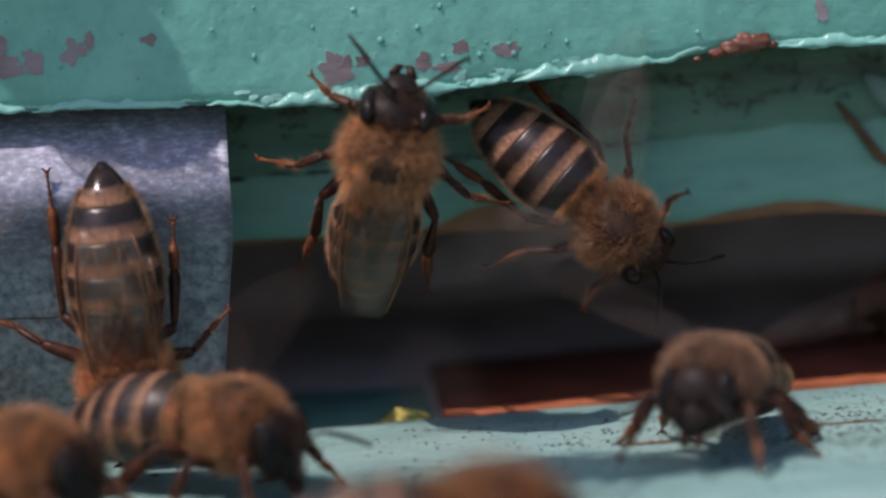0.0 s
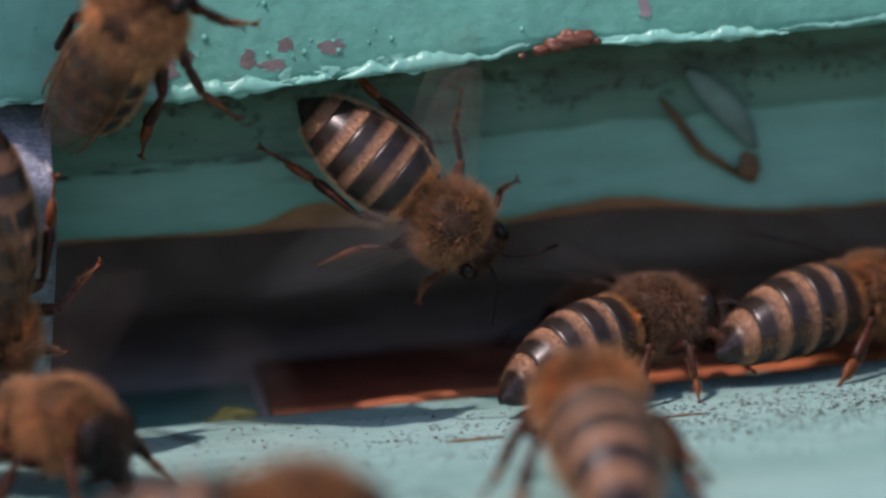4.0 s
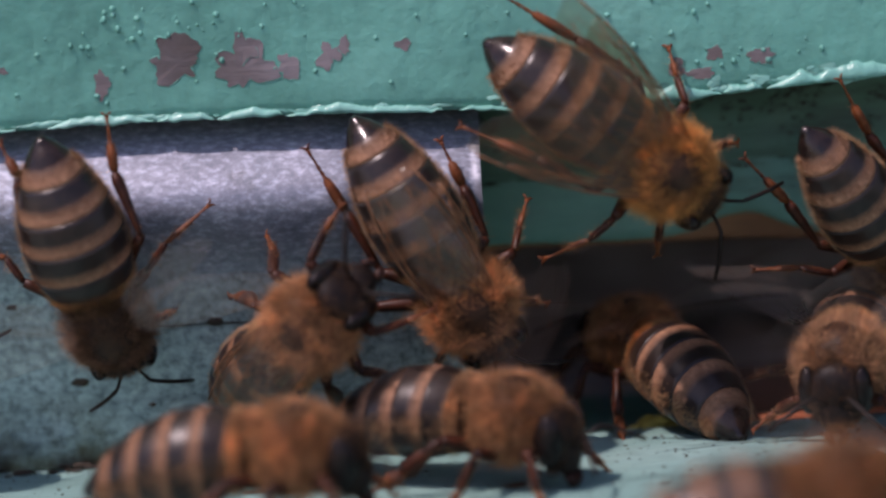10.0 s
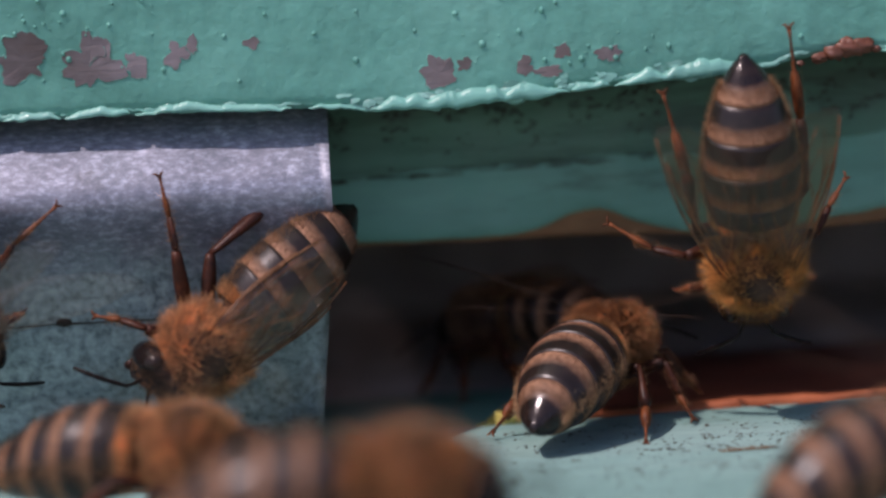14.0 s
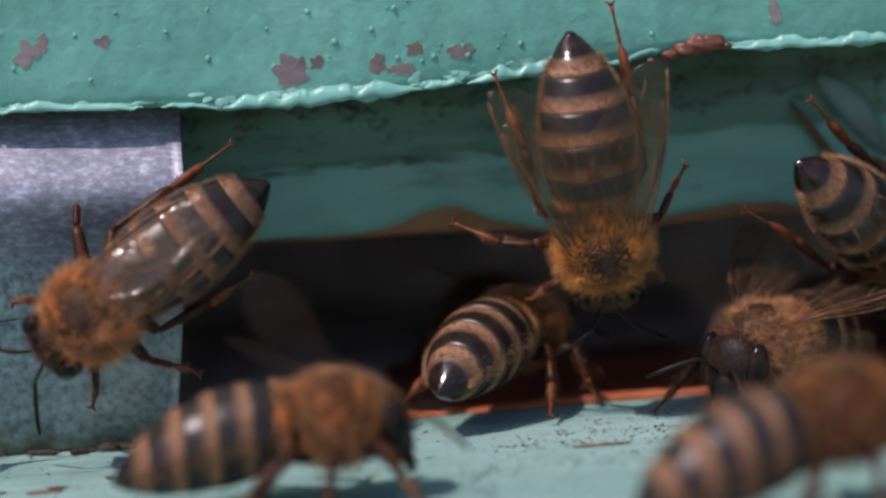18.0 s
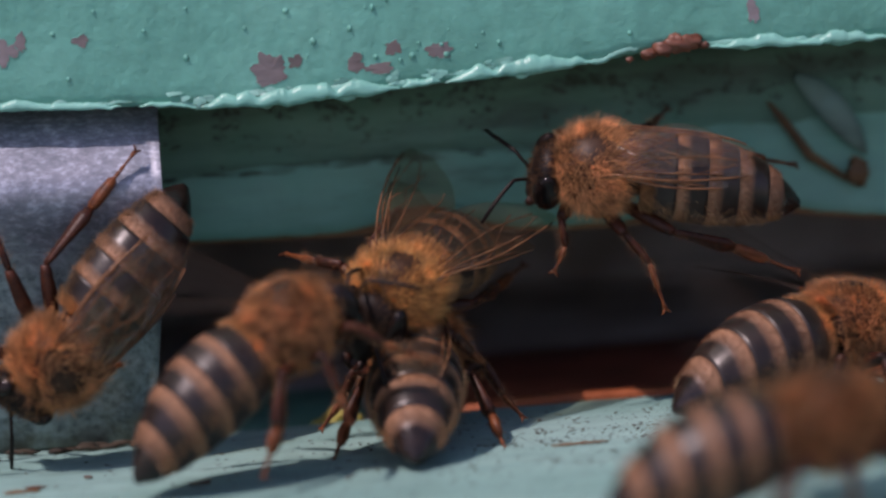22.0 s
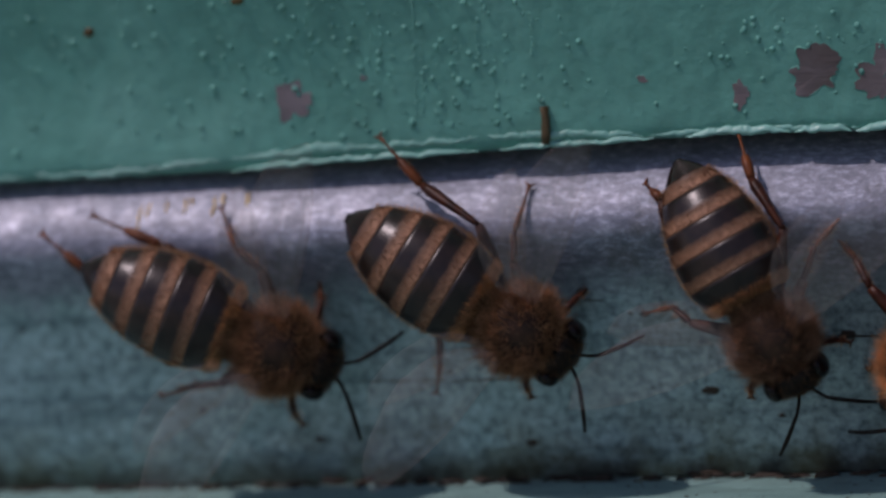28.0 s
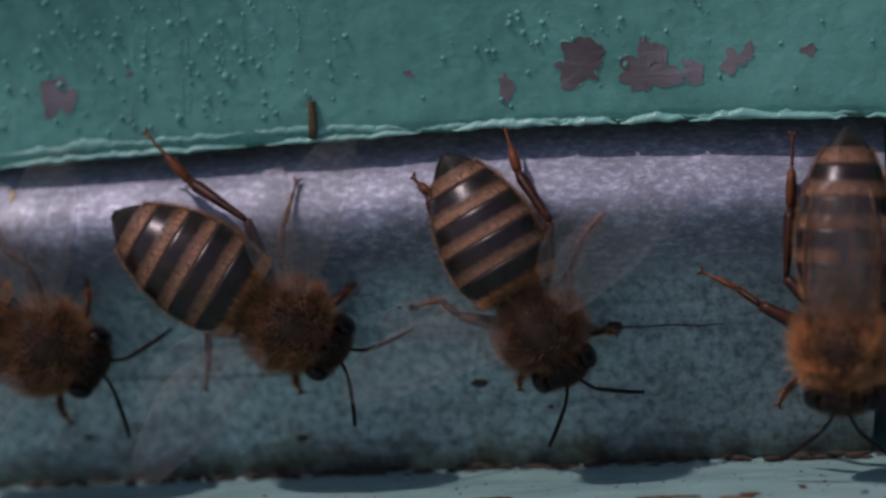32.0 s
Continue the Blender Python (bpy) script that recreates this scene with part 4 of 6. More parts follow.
def head(bee):
    bm = ball((2.95, 0, -0.62), (0.86, 1.52, 1.50), 22, 14)
    ball((3.45, 0, -1.45), (0.50, 0.80, 0.85), 14, 9, bm)
    ob = part("head", bm, CHITIN_HEAD, bee)
    for s in (1, -1):
        part("eye", ball((3.0, 1.22 * s, -0.40), (0.66, 0.47, 1.18), 20, 14), EYE_BLACK, ob, "glossy black compound eye")
        path = [(3.75, 0.30 * s, -0.75), (4.15, 0.52 * s, -0.40), (4.55, 0.82 * s, -0.12)]
        path += [(4.68, 0.98 * s, -0.16), (5.10, 1.50 * s, -0.42), (5.50, 2.02 * s, -0.74), (5.90, 2.62 * s, -1.12)]
        part("antenna", tube(path, [0.085, 0.08, 0.085, 0.10, 0.105, 0.105, 0.08], 8), CHITIN_HEAD, ob)
        part("mandible", tube([(3.6, 0.42 * s, -2.1), (3.75, 0.28 * s, -2.5), (3.7, 0.08 * s, -2.75)], [0.25, 0.2, 0.08], 7), CHITIN_LEG, ob)
    for x, y in ((2.75, 0.0), (2.62, 0.24), (2.62, -0.24)):
        part("ocellus", ball((x, y, 0.84), (0.13, 0.13, 0.10), 10, 7), EYE_BLACK, ob)
    spots = []
    for _ in range(2200):
        v = Vector((random.gauss(0, 1), random.gauss(0, 1), random.gauss(0, 1))).normalized()
        if abs(v.y) > 0.72:
            continue
        p = Vector((2.95 + 0.86 * v.x, 1.52 * v.y, -0.62 + 1.50 * v.z))
        spots.append((p, p + (v + Vector((0, random.gauss(0, 0.3), random.gauss(0, 0.3)))) * random.uniform(0.12, 0.36)))
    hairs(spots, FUR_FACE, "face_hair", ob, 0.024)
    return ob


def leg(bee, pts, hind=False):
    """Hip, knee, ankle and foot."""
    hip, knee, ankle, foot = (Vector(p) for p in pts)
    mid = hip.lerp(knee, 0.5)
    fem = part("leg", tube([hip, hip.lerp(knee, 0.12), mid, hip.lerp(knee, 0.88), knee], [0.22, 0.31, 0.36, 0.27, 0.21], 9), CHITIN_LEG, bee)
    w = 0.46 if hind else 0.25
    part("tibia", tube([knee, knee.lerp(ankle, 0.1), knee.lerp(ankle, 0.4), knee.lerp(ankle, 0.85), ankle], [0.17, 0.24, 0.32 if hind else 0.27, w * 1.0, w * 0.62], 9, 0.65), CHITIN_LEG, fem)
    bm = tube([ankle, ankle.lerp(foot, 0.08), ankle.lerp(foot, 0.30), ankle.lerp(foot, 0.50), ankle.lerp(foot, 0.56), ankle.lerp(foot, 0.62), ankle.lerp(foot, 0.66), ankle.lerp(foot, 0.72), ankle.lerp(foot, 0.78), ankle.lerp(foot, 0.9), foot],
              [w * 0.45, w * 0.72, w * 0.80, w * 0.60, 0.09, 0.14, 0.09, 0.13, 0.08, 0.09, 0.15], 8, 0.7)
    d = (foot - ankle).normalized()
    side = d.cross(Vector((0, 0, 1))).normalized()
    for k in (1, -1):
        tube([foot, foot + d * 0.18 + side * 0.13 * k, foot + d * 0.22 + side * 0.26 * k + Vector((0, 0, -0.08))], [0.08, 0.06, 0.02], 5, 1.0, bm)
    part("tarsus", bm, CHITIN_FOOT, fem)
    spots = []
    for _ in range(170):
        p = knee.lerp(ankle, random.random()) if random.random() < 0.6 else ankle.lerp(foot, 0.5 * random.random())
        v = Vector((random.gauss(0, 1), random.gauss(0, 1), random.gauss(0, 1))).normalized()
        spots.append((p + v * 0.16, p + v * random.uniform(0.32, 0.55) + d * 0.1))
    hairs(spots, FUR_BROWN, "leg_hair", fem, 0.022)


def wing(bee, s, name, length, width, root, sweep, lift, roll, mat, vein_mat):
    """A thin, faintly arched wing with raised veins, swept back by degrees from straight out."""
    n_ = 18
    top = []
    for i in range(n_ + 1):
        u = i / n_
        lead = 0.16 * width * math.sin(math.pi * u) + 0.10 * width * u
        trail = -width * (math.sin(math.pi * min(1, u ** 0.85) * 0.93 + 0.05)) ** 0.75
        trail = trail if u < 0.995 else 0.0
        top.append((u * length, lead * (1 if u < 0.98 else 0.6), trail))
    m = Matrix.Translation((root[0], root[1] * s, root[2])) @ Matrix.Rotation(radians((90 + sweep) * s), 4, "Z") @ Matrix.Rotation(radians(-lift), 4, "Y") @ Matrix.Rotation(radians(roll * s), 4, "X")
    bm = bmesh.new()
    th = 0.012
    def arch(u, y):
        return 0.25 * math.sin(math.pi * u) - 0.04 * y * y + 0.05 * math.sin(9 * u + 2 * y) + 0.03 * math.sin(6.5 * y + 3 * u)
    cols = []
    for x, a, b in top:
        u = x / length
        cols.append([bm.verts.new((x, (a + (b - a) * k / 8) * -s, arch(u, a + (b - a) * k / 8))) for k in range(9)])
    faces = [bm.faces.new((c[k], d[k], d[k + 1], c[k + 1])) for c, d in zip(cols, cols[1:]) for k in range(8)]
    bmesh.ops.recalc_face_normals(bm, faces=bm.faces)
    bmesh.ops.solidify(bm, geom=faces, thickness=th)
    bm.transform(m)
    ob = part(name, bm, mat, bee)
    for f0, f1, u0, u1, r in ((0.0, 0.0, 0.0, 0.97, 0.055), (0.14, 0.10, 0.03, 0.8, 0.038), (0.3, 0.5, 0.05, 0.9, 0.030), (0.42, 0.85, 0.1, 0.6, 0.026), (0.1, 0.6, 0.45, 0.75, 0.022), (0.6, 0.95, 0.08, 0.42, 0.022), (0.12, 0.35, 0.62, 0.9, 0.02)):
        path = []
        for j in range(7):
            u = u0 + (u1 - u0) * j / 6
            i = min(n_, int(round(u * n_)))
            x, a, b = top[i]
            f = f0 + (f1 - f0) * j / 6
            y = a + (b - a) * f
            path.append(m @ Vector((x, -y * s, arch(x / length, y) + 0.015)))
        part("vein", tube(path, [r] * 7, 5), vein_mat, ob)


def both_sides(front, middle, hind):
    """The six legs of a bee that stands evenly: three given for its left side, mirrored to the right."""
    return [(pts if s > 0 else tuple((x, -y, z) for x, y, z in pts), pts is hind) for pts in (front, middle, hind) for s in (1, -1)]


FORE, MIDDLE, HIND = (1.7, 0.7, -1.4), (0.5, 0.9, -1.5), (-0.5, 0.85, -1.3)


def limb(hip, side, knee, ankle, foot):
    return ((hip[0], hip[1] * side, hip[2]), knee, ankle, foot)


WALKING = both_sides(((1.8, 0.8, -1.4), (2.5, 2.1, -0.8), (3.2, 2.7, -2.2), (4.0, 3.1, -3.15)),
                     ((0.5, 1.0, -1.5), (0.4, 2.9, -0.8), (0.0, 3.7, -2.3), (-0.5, 4.5, -3.15)),
                     ((-0.5, 0.9, -1.3), (-1.5, 2.4, -0.6), (-3.0, 3.2, -2.1), (-4.7, 3.8, -3.15)))
CLINGING = both_sides(((1.8, 0.8, -1.4), (2.3, 2.0, -1.2), (2.0, 3.0, -2.0), (2.4, 3.9, -2.6)),
                      ((0.4, 1.0, -1.5), (-0.6, 2.8, -1.0), (-1.8, 3.9, -1.6), (-2.6, 5.6, -2.6)),
                      ((-0.5, 0.9, -1.3), (-2.8, 2.6, -0.9), (-5.6, 2.6, -1.8), (-8.6, 3.0, -2.8)))
# legs stretched up to the lip, head down
HANG_LOW = [(limb(HIND, 1, (-3.4, 1.9, -0.95), (-5.7, 2.2, -1.62), (-9.1, 2.2, -2.9)), True), (limb(HIND, -1, (-3.56, -2.7, -2.0), (-8.4, -0.3, -2.55), (-11.0, 0.5, -3.2)), True),
            (limb(MIDDLE, 1, (-0.99, 3.0, -0.2), (-2.49, 3.44, -0.8), (-3.76, 4.7, -2.2)), False), (limb(MIDDLE, -1, (-0.9, -2.6, -1.4), (-2.2, -3.4, -2.2), (-3.2, -4.3, -3.0)), False),
            (limb(FORE, 1, (2.13, 1.7, -0.9), (1.93, 2.6, -1.4), (1.6, 3.2, -2.0)), False), (limb(FORE, -1, (2.2, -1.8, -1.3), (2.6, -2.7, -2.2), (3.2, -3.2, -3.0)), False)]
HANG_MID = [(limb(HIND, 1, (-3.2, 3.1, 0.0), (-6.4, 3.1, -1.9), (-9.3, 3.9, -2.7)), True), (limb(HIND, -1, (-3.2, -2.5, -2.0), (-5.1, -2.3, -2.8), (-6.9, -1.8, -3.2)), True),
            (limb(MIDDLE, 1, (-0.92, 2.4, -0.3), (-1.64, 3.6, -0.6), (-2.2, 5.6, -2.2)), False), (limb(MIDDLE, -1, (-2.2, -2.4, -1.9), (-1.5, -3.6, -2.7), (-0.9, -5.0, -3.4)), False),
            (limb(FORE, 1, (2.2, 1.7, -1.3), (2.4, 2.5, -2.0), (2.6, 3.0, -2.8)), False), (limb(FORE, -1, (2.2, -1.7, -1.3), (2.5, -2.4, -2.2), (3.0, -2.8, -3.0)), False)]
HANG_HIGH = [(limb(HIND, 1, (-3.3, 3.0, 0.2), (-6.1, 2.7, -1.3), (-8.3, 3.1, -2.5)), True), (limb(HIND, -1, (-4.1, -2.3, -0.8), (-7.4, -1.5, -1.2), (-8.5, -1.95, -2.5)), True),
             (limb(MIDDLE, 1, (-0.8, 2.5, -0.9), (-1.9, 3.8, -1.0), (-2.75, 6.2, -1.7)), False), (limb(MIDDLE, -1, (-1.6, -3.3, -1.8), (-2.7, -3.8, -2.6), (-3.1, -5.2, -3.3)), False),
             (limb(FORE, 1, (2.2, 1.7, -1.3), (2.5, 2.4, -2.1), (2.9, 2.7, -2.9)), False), (limb(FORE, -1, (2.2, -1.7, -1.3), (2.5, -2.4, -2.1), (2.9, -2.7, -2.9)), False)]
SLIDE_END = [(limb(HIND, -1, (-2.0, -2.6, -1.8), (-5.1, -2.5, -2.3), (-8.3, -2.5, -2.7)), True), (limb(HIND, 1, (-0.9, 2.2, -1.6), (-3.3, 2.5, -2.4), (-5.4, 2.7, -2.9)), True),
             (limb(MIDDLE, -1, (-0.8, -3.7, -1.9), (-1.5, -4.8, -2.7), (-2.2, -6.4, -3.2)), False), (limb(MIDDLE, 1, (0.2, 2.9, -1.2), (-0.4, 3.7, -2.2), (-1.0, 4.6, -3.1)), False),
             (limb(FORE, 1, (2.3, 1.9, -1.2), (2.9, 2.5, -2.2), (3.6, 2.9, -3.1)), False), (limb(FORE, -1, (2.3, -1.9, -1.2), (2.9, -2.5, -2.2), (3.6, -2.9, -3.1)), False)]
# one hind leg reaching high, the other tucked in
REACHING = [(limb(HIND, -1, (-1.4, -2.6, 0.4), (-4.2, -2.9, 0.2), (-7.4, -3.6, -1.2)), True), (limb(HIND, 1, (-2.4, 2.5, -0.9), (-5.4, 2.4, -1.6), (-9.4, 2.1, -2.4)), True),
            (limb(MIDDLE, -1, (0.3, -3.0, -0.4), (0.1, -4.4, -1.0), (-0.8, -6.2, -2.0)), False), (limb(MIDDLE, 1, (0.2, 2.9, -1.1), (-0.6, 3.7, -2.1), (-1.4, 4.6, -3.0)), False),
            (limb(FORE, 1, (2.4, 2.0, -1.2), (3.0, 2.6, -2.2), (3.7, 3.0, -3.1)), False), (limb(FORE, -1, (2.4, -2.0, -1.2), (3.0, -2.6, -2.2), (3.6, -3.1, -3.0)), False)]


BODY = []


def bee(stance, wings, fat, coat, spread=0, plain=False, reach=6.9):
    """wings: 'folded' over the back, 'held' half open, or 'beating'."""
    e = new("honey_bee")
    abdomen(e, fat, plain)
    thorax(e, coat)
    if not BODY:
        BODY.append(head(e))
    else:
        for ob in BODY:
            copy_thing(ob, ob.matrix_basis).parent = e
    for pts, hind in stance:
        leg(e, pts, hind)
    for s in (1, -1):
        if wings == "beating":
            smear = WING_SMEAR if fat > 2.2 else WING_FAN
            wing(e, s, "forewing", 8.6, 2.7, (0.9, 1.4, 1.3), 14, 20, 20, smear, VEIN_FAN)
            wing(e, s, "hindwing", 6.0, 1.9, (0.1, 1.4, 1.2), 34, 10, 20, smear, VEIN_FAN)
        elif wings == "held":
            rise = 13 if spread > 0 else 4
            skin, rib = (WING_FAINT, VEIN_FAN) if spread > 30 else (WING_CLEAR, VEIN)
            wing(e, s, "forewing", 8.6, 2.8, (0.7, 1.5, 1.3), 72 - spread + 3 * s, rise, 8, skin, rib)
            wing(e, s, "hindwing", 6.1, 2.0, (-0.1, 1.4, 1.1), 66 - spread + 2 * s, rise - 4, 8, skin, rib)
        else:
            wing(e, s, "forewing", reach, 2.3, (0.6, 1.25, 1.42), 95 + 2 * s - spread * (1.6 if s > 0 else 0.5), 0.9 * s - 2.5, 20, WING, VEIN)
            wing(e, s, "hindwing", reach * 0.72, 1.7, (-0.1, 1.25, 1.15), 91 - spread * (1.9 if s > 0 else 0.5), 0.6 * s - 2.0, 22, WING, VEIN)
    return e


KINDS = {
    "WW": bee(WALKING, "folded", 2.05, FUR_THORAX), "WS": bee(SLIDE_END, "folded", 2.05, FUR_THORAX, 2), "WU": bee(CLINGING, "folded", 1.95, FUR_THORAX, 1, False, 8.3),
    "WC": bee(CLINGING, "folded", 2.05, FUR_THORAX), "WV": bee(REACHING, "held", 2.1, FUR_GOLD, -3), "WB": bee(WALKING, "folded", 2.0, FUR_DUSKY), "WP": bee(WALKING, "folded", 2.0, FUR_DUSKY),
    "FD": bee(WALKING, "beating", 2.05, FUR_DUSKY), "WR": bee(WALKING, "held", 2.1, FUR_THORAX, 8), "FW": bee(WALKING, "beating", 2.15, FUR_THORAX),
    "FL": bee(HANG_LOW, "beating", 2.32, FUR_BROWN), "FM": bee(HANG_MID, "beating", 2.38, FUR_BROWN), "FT": bee(HANG_HIGH, "beating", 2.40, FUR_DUSKY),
    "FH": bee(CLINGING, "held", 2.1, FUR_BROWN, 34),
}
for s_ in (1, -1):
    part("pollen_load", clump((-2.4, 3.05 * s_, -1.35), (0.95, 0.5, 0.62), 0.2, 3.0 + s_, 14, 9), LOAD, KINDS["WP"], "pale pink pollen load")
TAKEN = set()


def some_bee(kind, size, label):
    ob = KINDS[kind]
    if kind in TAKEN:
        ob = copy_thing(ob, Matrix.Identity(4))
    TAKEN.add(kind)
    ob.scale = (size,) * 3
    return tagged(ob, label, "bee", "bees at the hive entrance")


SWARM = {
    'PA': some_bee('FL', 1.07, 'banded honey bee fanning its wings on the metal slide'),
    'PB': some_bee('FM', 1.02, 'banded honey bee fanning its wings head down on the metal slide'),
    'PC': some_bee('FT', 0.97, 'honey bee with worn bands fanning head down on the metal slide'),
    'PD': some_bee('WS', 1.03, 'honey bee with folded wings at the end of the metal slide'),
    'UA': some_bee('WU', 1.02, 'honey bee with folded wings climbing the green board'),
    'UB': some_bee('WV', 1.03, 'golden honey bee with folded wings walking on the green board'),
    'UC': some_bee('FH', 0.94, 'banded honey bee hanging from the lip over the entrance'),
    'FA': some_bee('FW', 1.0, 'golden honey bee fanning on the landing board'),
    'FB': some_bee('FW', 1.0, 'honey bee fanning on the front of the landing board'),
    'FC': some_bee('FW', 0.99, 'russet honey bee fanning near the edge of the landing board'),
    'DA': some_bee('FD', 0.98, 'dusky honey bee walking out of the entrance'),
    'EC': some_bee('FW', 1.02, 'honey bee fanning at the entrance'),
    'ED': some_bee('FW', 1.0, 'honey bee with folded wings turning on the landing board'),
    'DB': some_bee('WB', 1.02, 'honey bee tumbling across the hive entrance'),
    'UR': some_bee('FH', 1.0, 'honey bee flying down past the green board'),
    'LD': some_bee('WW', 1.0, 'russet honey bee with folded wings climbing the metal slide'),
    'PE': some_bee('WB', 1.0, 'dark honey bee clinging beside the entrance'),
    'RB': some_bee('WR', 1.05, 'honey bee with raised wings walking in beside the entrance'),
    'RC': some_bee('FW', 1.05, 'banded honey bee fanning deep in the entrance'),
    'RU': some_bee('WC', 1.02, 'golden honey bee walking along the recessed strip'),
    'DK': some_bee('WW', 1.02, 'large dark honey bee landing on the board'),
    'GB': some_bee('WP', 1.0, 'dark honey bee carrying pink pollen loads into the hive'),
    'XF': some_bee('FW', 1.04, 'russet honey bee in flight before the landing board'),
    'YF': some_bee('FW', 1.02, 'honey bee in flight high before the hive'),
}


def motions():
    def go(key, rows):
        walk(SWARM[key], [(t, pose(x * MM, y * MM, z * MM, a, b, c)) for t, x, y, z, a, b, c in rows])

    # banded honey bee fanning its wings on the metal slide
    go('PA', (
        (0, -55.20, -3.14, 8.08, 87.9, 25.5, 13.4), (29.5, -55.20, -3.14, 8.08, 87.9, 25.5, 13.4), (32, -55.20, -3.14, 8.08, 87.9, 25.5, 13.4),
    ))
    # banded honey bee fanning its wings head down on the metal slide
    go('PB', (
        (0, -43.06, -3.06, 8.67, 88.1, 35.1, 9.1), (26, -43.06, -3.06, 8.67, 88.1, 35.1, 9.1), (32, -43.06, -3.06, 8.67, 88.1, 35.1, 9.1),
    ))
    # honey bee with worn bands fanning head down on the metal slide
    go('PC', (
        (0, -30.91, -2.93, 8.10, 82.5, 62.9, -4.1), (9, -31.77, -3.11, 8.22, 114.4, 66.9, 29.6), (10, -32.16, -3.31, 8.33, 151.7, 62.4, 66.4),
        (25, -31.16, -3.12, 7.70, 109.0, 61.5, 25.7), (26, -30.91, -2.93, 8.10, 82.5, 62.9, -4.1), (32, -30.91, -2.93, 8.10, 82.5, 62.9, -4.1),
    ))
    # honey bee with folded wings at the end of the metal slide
    go('PD', (
        (0, -19.90, -3.04, 4.91, 158.3, 83.6, 68.8), (0.5, -19.44, -3.12, 6.62, 171.7, 63.1, 83.6), (1, -20.37, -3.03, 5.87, -113.2, 77.0, 154.4),
        (1.5, -19.91, -3.33, 6.72, -160.0, 67.4, 106.7), (2, -19.18, -3.25, 5.35, 171.4, 70.1, 82.3), (2.5, -19.37, -3.58, 5.93, 162.7, 73.7, 74.6),
        (3, -17.91, -3.33, 6.87, -166.4, 68.0, 101.4), (3.5, -17.91, -3.33, 6.85, -164.8, 67.7, 102.7), (5.5, -18.90, -3.15, 6.77, -170.7, 63.9, 97.3),
        (6, -19.93, -3.32, 5.50, -177.3, 65.4, 92.2), (6.5, -18.83, -3.57, 6.41, 155.9, 72.8, 68.6), (7, -18.82, -3.50, 6.72, 170.3, 51.9, 97.0),
        (7.5, -18.89, -3.11, 5.76, 147.2, 60.0, 64.9), (8, -18.40, -3.49, 5.64, 143.7, 52.6, 81.1), (8.5, -19.39, -2.86, 7.04, 150.8, 54.5, 69.7),
        (9, -15.32, -3.58, 7.96, 133.6, 6.6, 44.7), (9.5, -16.24, -3.30, 8.07, 154.6, 64.9, 68.3), (10, -15.93, -3.09, 8.15, 104.0, 61.7, 20.2),
        (10.5, -15.97, -2.98, 7.99, 139.0, 59.9, 58.1), (11, -14.61, -3.42, 6.34, 161.9, 57.9, 87.3), (11.5, -16.06, -2.82, 6.69, -133.7, 54.2, 123.7),
        (12, -17.37, -2.83, 6.62, -115.2, 38.4, -169.5), (12.5, -20.36, -3.30, 6.11, -135.6, 34.3, 152.0), (13, -21.88, -2.99, 5.96, -116.2, 29.4, 177.2),
        (13.5, -17.05, -3.20, 6.13, -126.3, 64.7, 137.8), (14, -20.19, -2.73, 6.16, -105.5, 31.1, -162.4), (14.5, -20.25, -3.61, 6.54, -91.9, 41.2, 160.6),
        (16.5, -18.23, -2.95, 6.71, -154.9, 57.3, 108.2), (17, -16.07, -3.25, 6.24, -144.8, 66.5, 120.9), (17.5, -15.71, -3.25, 6.64, -165.3, 65.8, 102.0),
        (18, -18.43, -4.24, 7.82, -77.5, 33.3, -178.7), (18.5, -17.84, -3.45, 6.03, -140.9, 67.4, 123.3), (19, -16.66, -3.30, 5.38, 158.6, 65.1, 71.8),
        (19.5, -16.71, -3.39, 5.94, -160.8, 68.9, 106.3), (20, -18.01, -3.18, 5.82, -139.0, 70.4, 127.4), (20.5, -17.37, -3.04, 4.62, -149.0, 83.3, 120.3),
        (21, -19.50, -3.03, 4.85, -96.3, 62.7, 168.6), (21.5, -17.68, -3.04, 5.25, -141.5, 82.7, 127.6), (22, -19.37, -2.87, 5.67, -111.1, 43.4, -172.6),
        (22.5, -16.08, -3.39, 5.19, 164.8, 59.1, 78.0), (23, -18.24, -2.83, 6.84, -74.6, 52.2, -167.1), (23.5, -19.19, -3.74, 6.76, -106.5, 62.3, 154.3),
        (24, -18.99, -3.03, 5.88, -99.6, 66.4, 165.8), (24.5, -19.30, -2.68, 8.15, -102.4, 35.0, -157.3), (25, -16.85, -3.05, 4.68, 129.0, 80.3, 40.6),
        (25.5, -19.11, -3.25, 5.62, -114.4, 53.8, 145.2), (26, -20.68, -3.38, 6.17, -123.7, 49.0, 132.9), (28.5, -23.38, -3.72, 6.73, -119.2, 68.7, 144.3),
        (31, -17.22, -4.15, 6.76, -101.1, 82.9, 167.1), (32, -16.75, -4.48, 7.08, -29.4, 81.9, -120.1),
    ))
